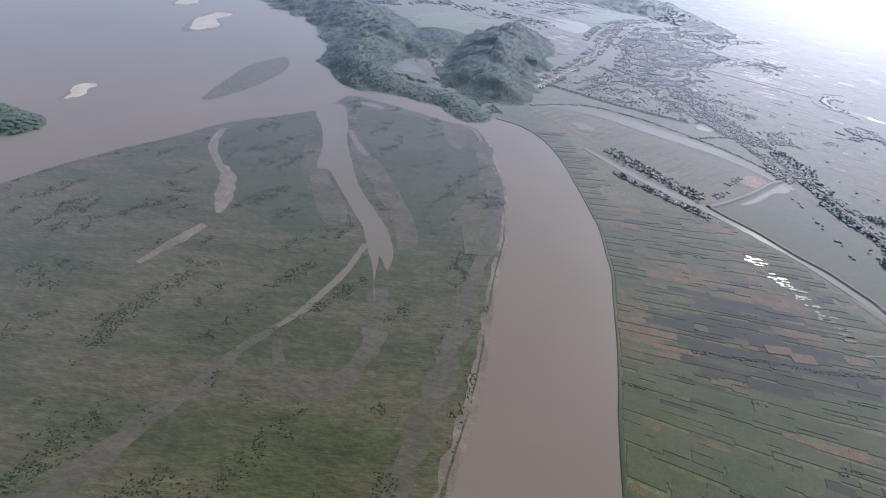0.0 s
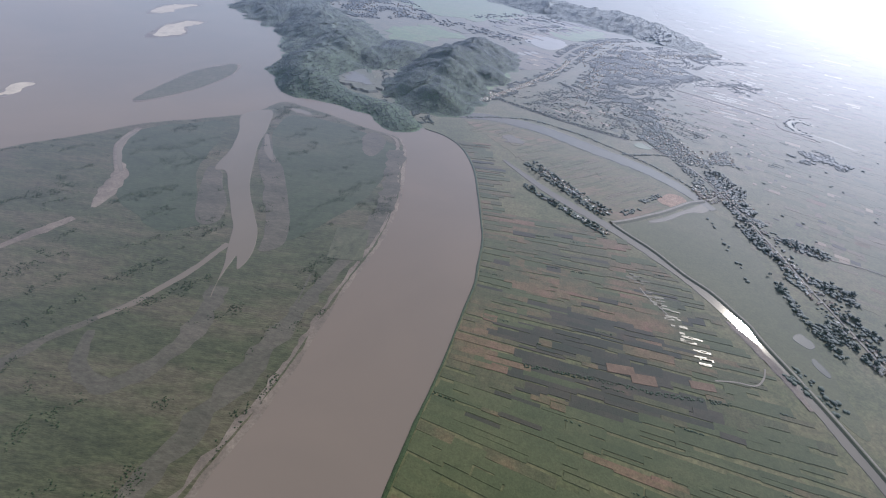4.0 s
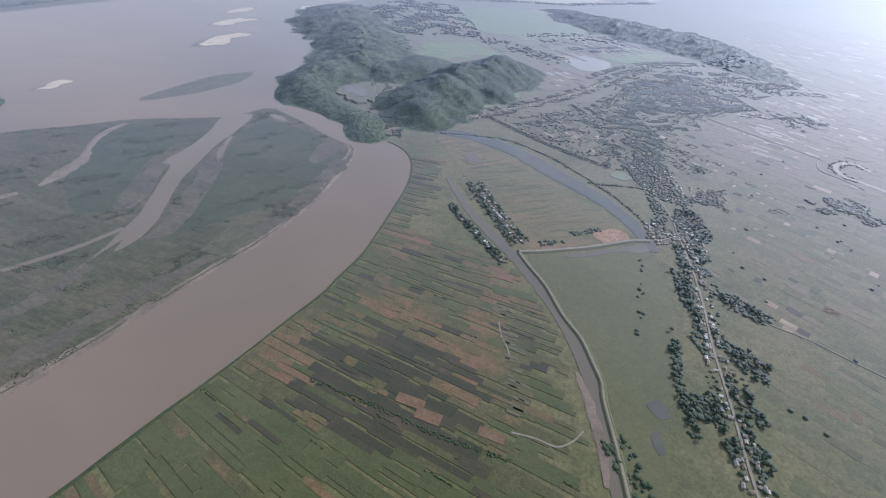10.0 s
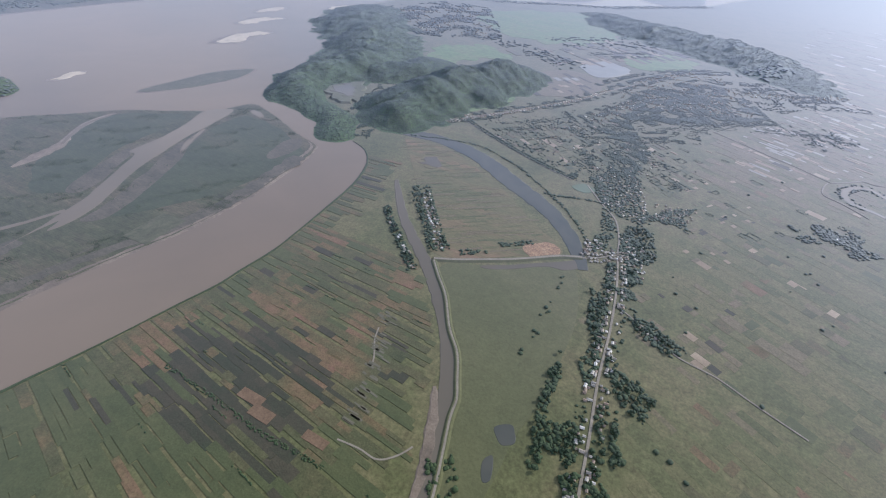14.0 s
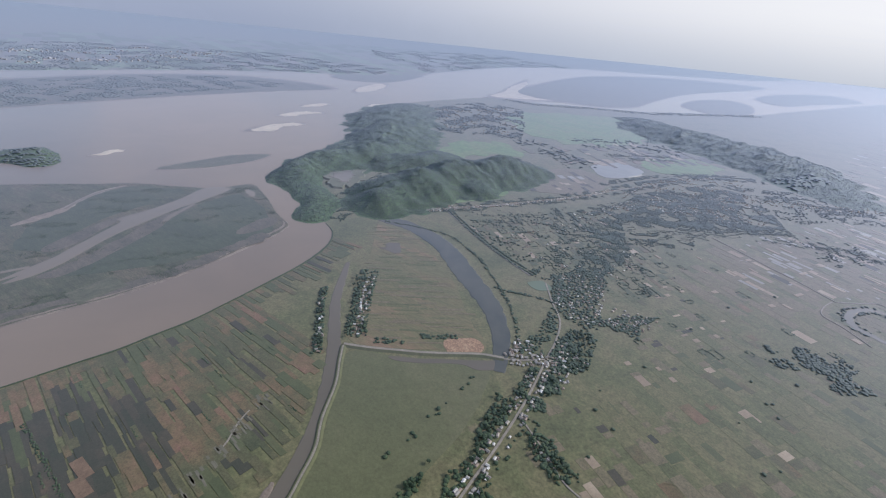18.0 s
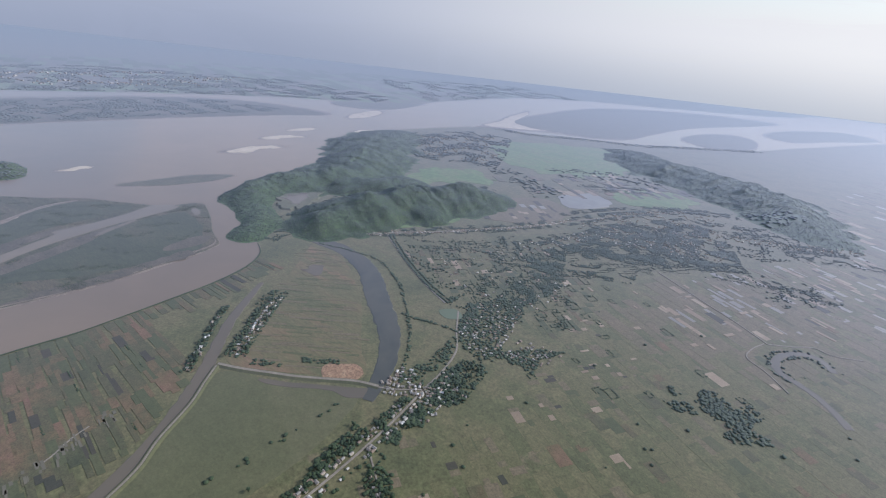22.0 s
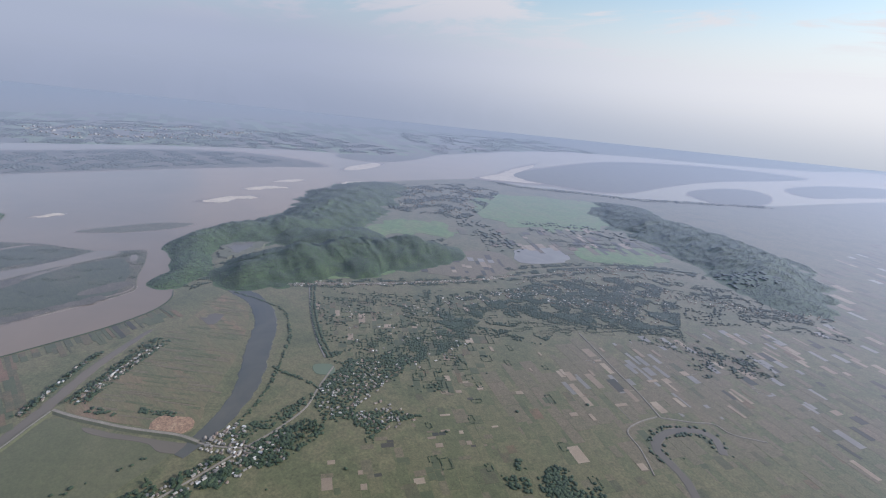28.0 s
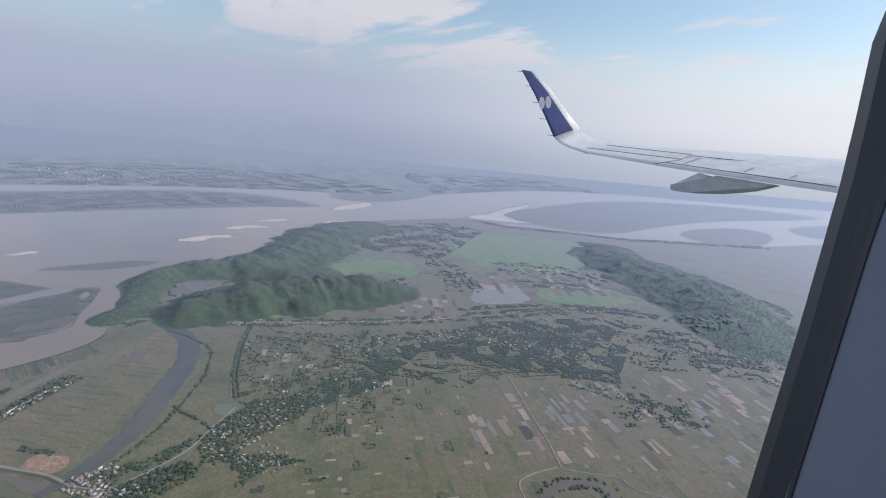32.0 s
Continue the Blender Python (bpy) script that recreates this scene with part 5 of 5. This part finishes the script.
p, a = along([(110, 712), (150, 762), (189, 806), (256, 900), (344, 1050), (380, 1150)], 5, 420, 1.5)
p2, a2 = along([(138, 742), (175, 790), (200, 826)], 12, 150, 2)
far_houses("village", np.concatenate((p, p2)), np.concatenate((a, a2)), (1.6, 3.2), "row of tin-roofed houses along the hill-foot road")
q = np.concatenate((in_area([(430, 715), (452, 650), (470, 628), (520, 640), (552, 650), (562, 700), (500, 690), (470, 775)], 170), in_area([(482, 590), (520, 567), (515, 510), (488, 500)], 40), in_area([(290, 800), (400, 740), (520, 760), (520, 860), (400, 940), (330, 900)], 80, 30)))
far_houses("village", q, rng.uniform(0, 180, len(q)), (1.7, 3.2), "scattered tin-roofed houses among village trees")
q = np.concatenate((in_area([(407, 1126), (440, 1240), (491, 1361), (600, 1480), (640, 1290), (672, 1209), (619, 1136), (526, 1109)], 330, 40), along([(560, 1250), (640, 1330), (760, 1400), (880, 1490)], 20, 180)[0], along([(381, 945), (412, 1008), (443, 1093), (495, 1107), (569, 1174), (656, 1187)], 18, 220)[0], along([(411, 1115), (423, 1208), (446, 1298), (511, 1399), (549, 1458)], 9, 120)[0]))
far_houses("village", q, rng.uniform(0, 180, len(q)), (1.9, 3.6), "far scattered houses among dark garden trees")
q = in_area([(-340, 1400), (-350, 1600), (-260, 1800), (-150, 1800), (-30, 1580), (20, 1420), (-150, 1330)], 420, 60)
far_houses("town", q, rng.uniform(0, 180, len(q)), (2.4, 4.2), "distant town of pale and rusty roofs by the river")
q = in_area([(-1700, 600), (-1640, 1000), (-1560, 1400), (-1900, 1900), (-2150, 1500), (-2050, 700)], 170, 200)
far_houses("town", q, rng.uniform(0, 180, len(q)), (6, 13), "hazy far town on the opposite bank")

# ---- aircraft wing and cabin window, where the flight ends, fitted to the camera's last view ----
LAST_VIEW = look(*PATH[-1][1:])
WHITE = paint("wing_paint", (0.78, 0.78, 0.79), 0.35)
GREY = paint("wing_grey", (0.50, 0.53, 0.54), 0.5)
BLUE = paint("winglet_blue", (0.014, 0.030, 0.135), 0.85, dirt=0.04)
LINE = paint("panel_gap", (0.10, 0.10, 0.11), 0.6)
SEAL = paint("window_seal", (0.022, 0.026, 0.036), 0.6)
LINING = paint("cabin_lining", (0.16, 0.18, 0.23), 0.7, dirt=0.04, scale=9.0)


def ahead(u, v, d):
    """A point of the aircraft fitted to the camera's last view: pixel column, pixel row and chosen depth."""
    return Vector(((u - 784) / 837.8 * d, (441 - v) / 837.8 * d, -d))


def loft(name, stations, mat, parent, label="", foil=True, start=0.0, end=1.0):
    """A skin through stations of leading edge, trailing edge and thickness."""
    rows = []
    ups = []
    for i, (le, te, th) in enumerate(stations):
        nxt = stations[min(i + 1, len(stations) - 1)][0] - stations[max(i - 1, 0)][0]
        nrm = (te - le).cross(nxt).normalized()
        if nrm.y < 0 and abs(nrm.y) > abs(nrm.x):
            nrm = -nrm
        ups.append(nrm)
    bm = bmesh.new()
    n = 9
    for (le, te, th), nrm in zip(stations, ups):
        ring = []
        for k in range(n):
            u = start + (end - start) * k / (n - 1)
            ring.append(bm.verts.new(le.lerp(te, u) + nrm * th * (math.sqrt(u) * (1 - u) * 1.9 + 0.02)))
        for k in range(n - 1, -1, -1):
            u = start + (end - start) * k / (n - 1)
            ring.append(bm.verts.new(le.lerp(te, u) - nrm * th * (math.sqrt(u) * (1 - u) * 1.1 + 0.02)))
        rows.append(ring)
    for a, b in zip(rows, rows[1:]):
        for k in range(len(a)):
            bm.faces.new((a[k], a[(k + 1) % len(a)], b[(k + 1) % len(a)], b[k]))
    bm.faces.new(rows[0])
    bm.faces.new(rows[-1][::-1])
    bmesh.ops.recalc_face_normals(bm, faces=bm.faces)
    ob = part(name, bm, mat, parent, label)
    for p in ob.data.polygons:
        p.use_smooth = True
    return ob


wing = tagged(new("aircraft_wing"), "white airliner wing with a dark blue upturned winglet", "wing")
wing.matrix_basis = LAST_VIEW
ST = [(ahead(1700, 304, 9.4), ahead(1700, 372, 6.3), 0.30), (ahead(1490, 290, 11.0), ahead(1480, 341, 7.9), 0.26), (ahead(1365, 279, 12.2), ahead(1362, 324, 9.2), 0.22), (ahead(1195, 265, 13.7), ahead(1185, 297, 11.2), 0.17), (ahead(1060, 252, 15.0), ahead(1035, 271, 13.3), 0.12), (ahead(1046, 245, 15.3), ahead(1008, 262, 13.8), 0.10), (ahead(1034, 238, 15.4), ahead(990, 253, 14.2), 0.09), (ahead(1024, 230, 15.5), ahead(980, 243, 14.5), 0.08)]
loft("wing_skin", ST, WHITE, wing)
WL = [(ahead(1024, 230, 15.5), ahead(980, 243, 14.5), 0.08), (ahead(1000, 198, 15.7), ahead(965, 208, 14.8), 0.07), (ahead(972, 160, 15.9), ahead(945, 165, 15.2), 0.06), (ahead(944, 129, 16.0), ahead(923, 124, 15.6), 0.04)]
loft("winglet", WL, BLUE, wing, "dark blue winglet")
loft("winglet_edge", [(a + Vector((0.01, 0.0, 0)), a.lerp(b, 0.34), t * 1.9) for a, b, t in WL], WHITE, wing, "white leading edge")


def flat_piece(name, pts, mat, parent, deep=0.03, label=""):
    bm = bmesh.new()
    n = (pts[1] - pts[0]).cross(pts[2] - pts[0]).normalized()
    if n.dot(pts[0]) > 0:
        n = -n
    top = [bm.verts.new(p) for p in pts]
    low = [bm.verts.new(p - n * deep) for p in pts]
    bm.faces.new(top)
    bm.faces.new(low[::-1])
    for i in range(len(pts)):
        j = (i + 1) % len(pts)
        bm.faces.new((top[j], top[i], low[i], low[j]))
    bmesh.ops.recalc_face_normals(bm, faces=bm.faces)
    return part(name, bm, mat, parent, label)


# pale emblem on the winglet
for cu, cv in ((959, 182.5), (970.5, 181)):
    ring = [ahead(cu + 5.2 * math.cos(k * math.tau / 12), cv + 11 * math.sin(k * math.tau / 12), 14.55) for k in range(12)]
    flat_piece("emblem", ring[::-1], WHITE, wing, 0.01, "plain white emblem")
# flap track fairing below the trailing edge
side = [(1186, 327), (1186, 336), (1200, 339), (1220, 341), (1267, 342), (1300, 340), (1327, 337), (1350, 332), (1370, 327), (1320, 319), (1268, 311), (1255, 315)]
flat_piece("flap_fairing", [ahead(u, v, 11.1 - (u - 1186) * 0.0109) for u, v in side], GREY, wing, 0.34, "grey flat-sided flap track fairing")
flat_piece("fairing_top", [ahead(u, v, 11.2 - (u - 1186) * 0.0109) for u, v in ((1190, 327), (1237, 306), (1258, 312), (1255, 315))], WHITE, wing, 0.2, "white top of the fairing")
# gaps between the panels of the wing
for (u0, v0, d0), (u1, v1, d1) in (((1040, 263, 13.6), (1205, 283, 11.7)), ((1205, 283, 11.6), (1225, 277, 12.0)), ((1180, 289, 11.4), (1480, 332, 8.2)), ((1225, 277, 12.0), (1480, 303, 10.0)), ((1318, 305, 10.0), (1348, 293, 11.0)), ((1210, 291, 11.1), (1240, 281, 11.8)), ((1400, 315, 9.2), (1433, 304, 10.2)), ((1075, 258, 13.8), (1225, 275, 12.2)), ((1160, 291, 11.6), (1205, 284, 11.6))):
    a, b = ahead(u0, v0 - 1.0, d0 - 0.25), ahead(u1, v1 - 1.0, d1 - 0.25)
    w = Vector((0, 0.008, 0))
    flat_piece("panel_gap", [a - w, b - w, b + w, a + w], LINE, wing, 0.01, "dark panel gap")
for u, v, d in ((916, 126, 15.6), (929, 152, 15.3), (942, 181, 15.0), (955, 210, 14.7), (968, 239, 14.5), (1034, 271, 13.2), (1060, 275, 12.9), (1083, 279, 12.6)):
    a, b = ahead(u, v, d), ahead(u + 11, v + 1, d)
    w = Vector((0, 0.006, 0))
    flat_piece("static_wick", [a - w, b - w, b + w, a + w], LINE, wing, 0.012)

window = tagged(new("cabin_window"), "dark rubber-edged cabin window surround with grey lining", "window")
window.matrix_basis = LAST_VIEW
EDGE = [(1655, -160, 0.40), (1576, 30, 0.40), (1543, 180, 0.40), (1512, 310, 0.40), (1472, 450, 0.40), (1429, 600, 0.40), (1384, 745, 0.40), (1342, 882, 0.40), (1306, 1000, 0.40)]
BACK = [(1805, -160, 0.36), (1674, 30, 0.36), (1625, 180, 0.36), (1581, 320, 0.36), (1538, 440, 0.36), (1491, 590, 0.36), (1444, 740, 0.36), (1399, 882, 0.36), (1362, 1000, 0.36)]
bm = bmesh.new()
rows = []
for (u, v, d), (u2, v2, d2) in zip(EDGE, BACK):
    a, b = ahead(u, v, d), ahead(u2, v2, d2)
    bulge = Vector((0, 0, 0.008))
    rows.append([bm.verts.new(q) for q in (a + Vector((0.03, 0, -0.05)), a, a.lerp(b, 0.25) + bulge, a.lerp(b, 0.6) + bulge, b, b + Vector((0.03, 0, -0.05)))])
for a, b in zip(rows, rows[1:]):
    for k in range(5):
        bm.faces.new((a[k], a[k + 1], b[k + 1], b[k]))
bmesh.ops.recalc_face_normals(bm, faces=bm.faces)
ob = part("window_seal", bm, SEAL, window, "black rubber window seal")
bm = bmesh.new()
rows = []
for u, v, d in BACK:
    a = ahead(u, v, d)
    rows.append([bm.verts.new(a + Vector(q)) for q in ((0.004, 0, -0.01), (0, 0, 0.004), (0.05, 0, 0.03), (0.14, 0, 0.06), (0.26, 0, 0.07))])
for a, b in zip(rows, rows[1:]):
    for k in range(4):
        bm.faces.new((a[k], a[k + 1], b[k + 1], b[k]))
bmesh.ops.recalc_face_normals(bm, faces=bm.faces)
part("window_lining", bm, LINING, window, "plain grey cabin lining")
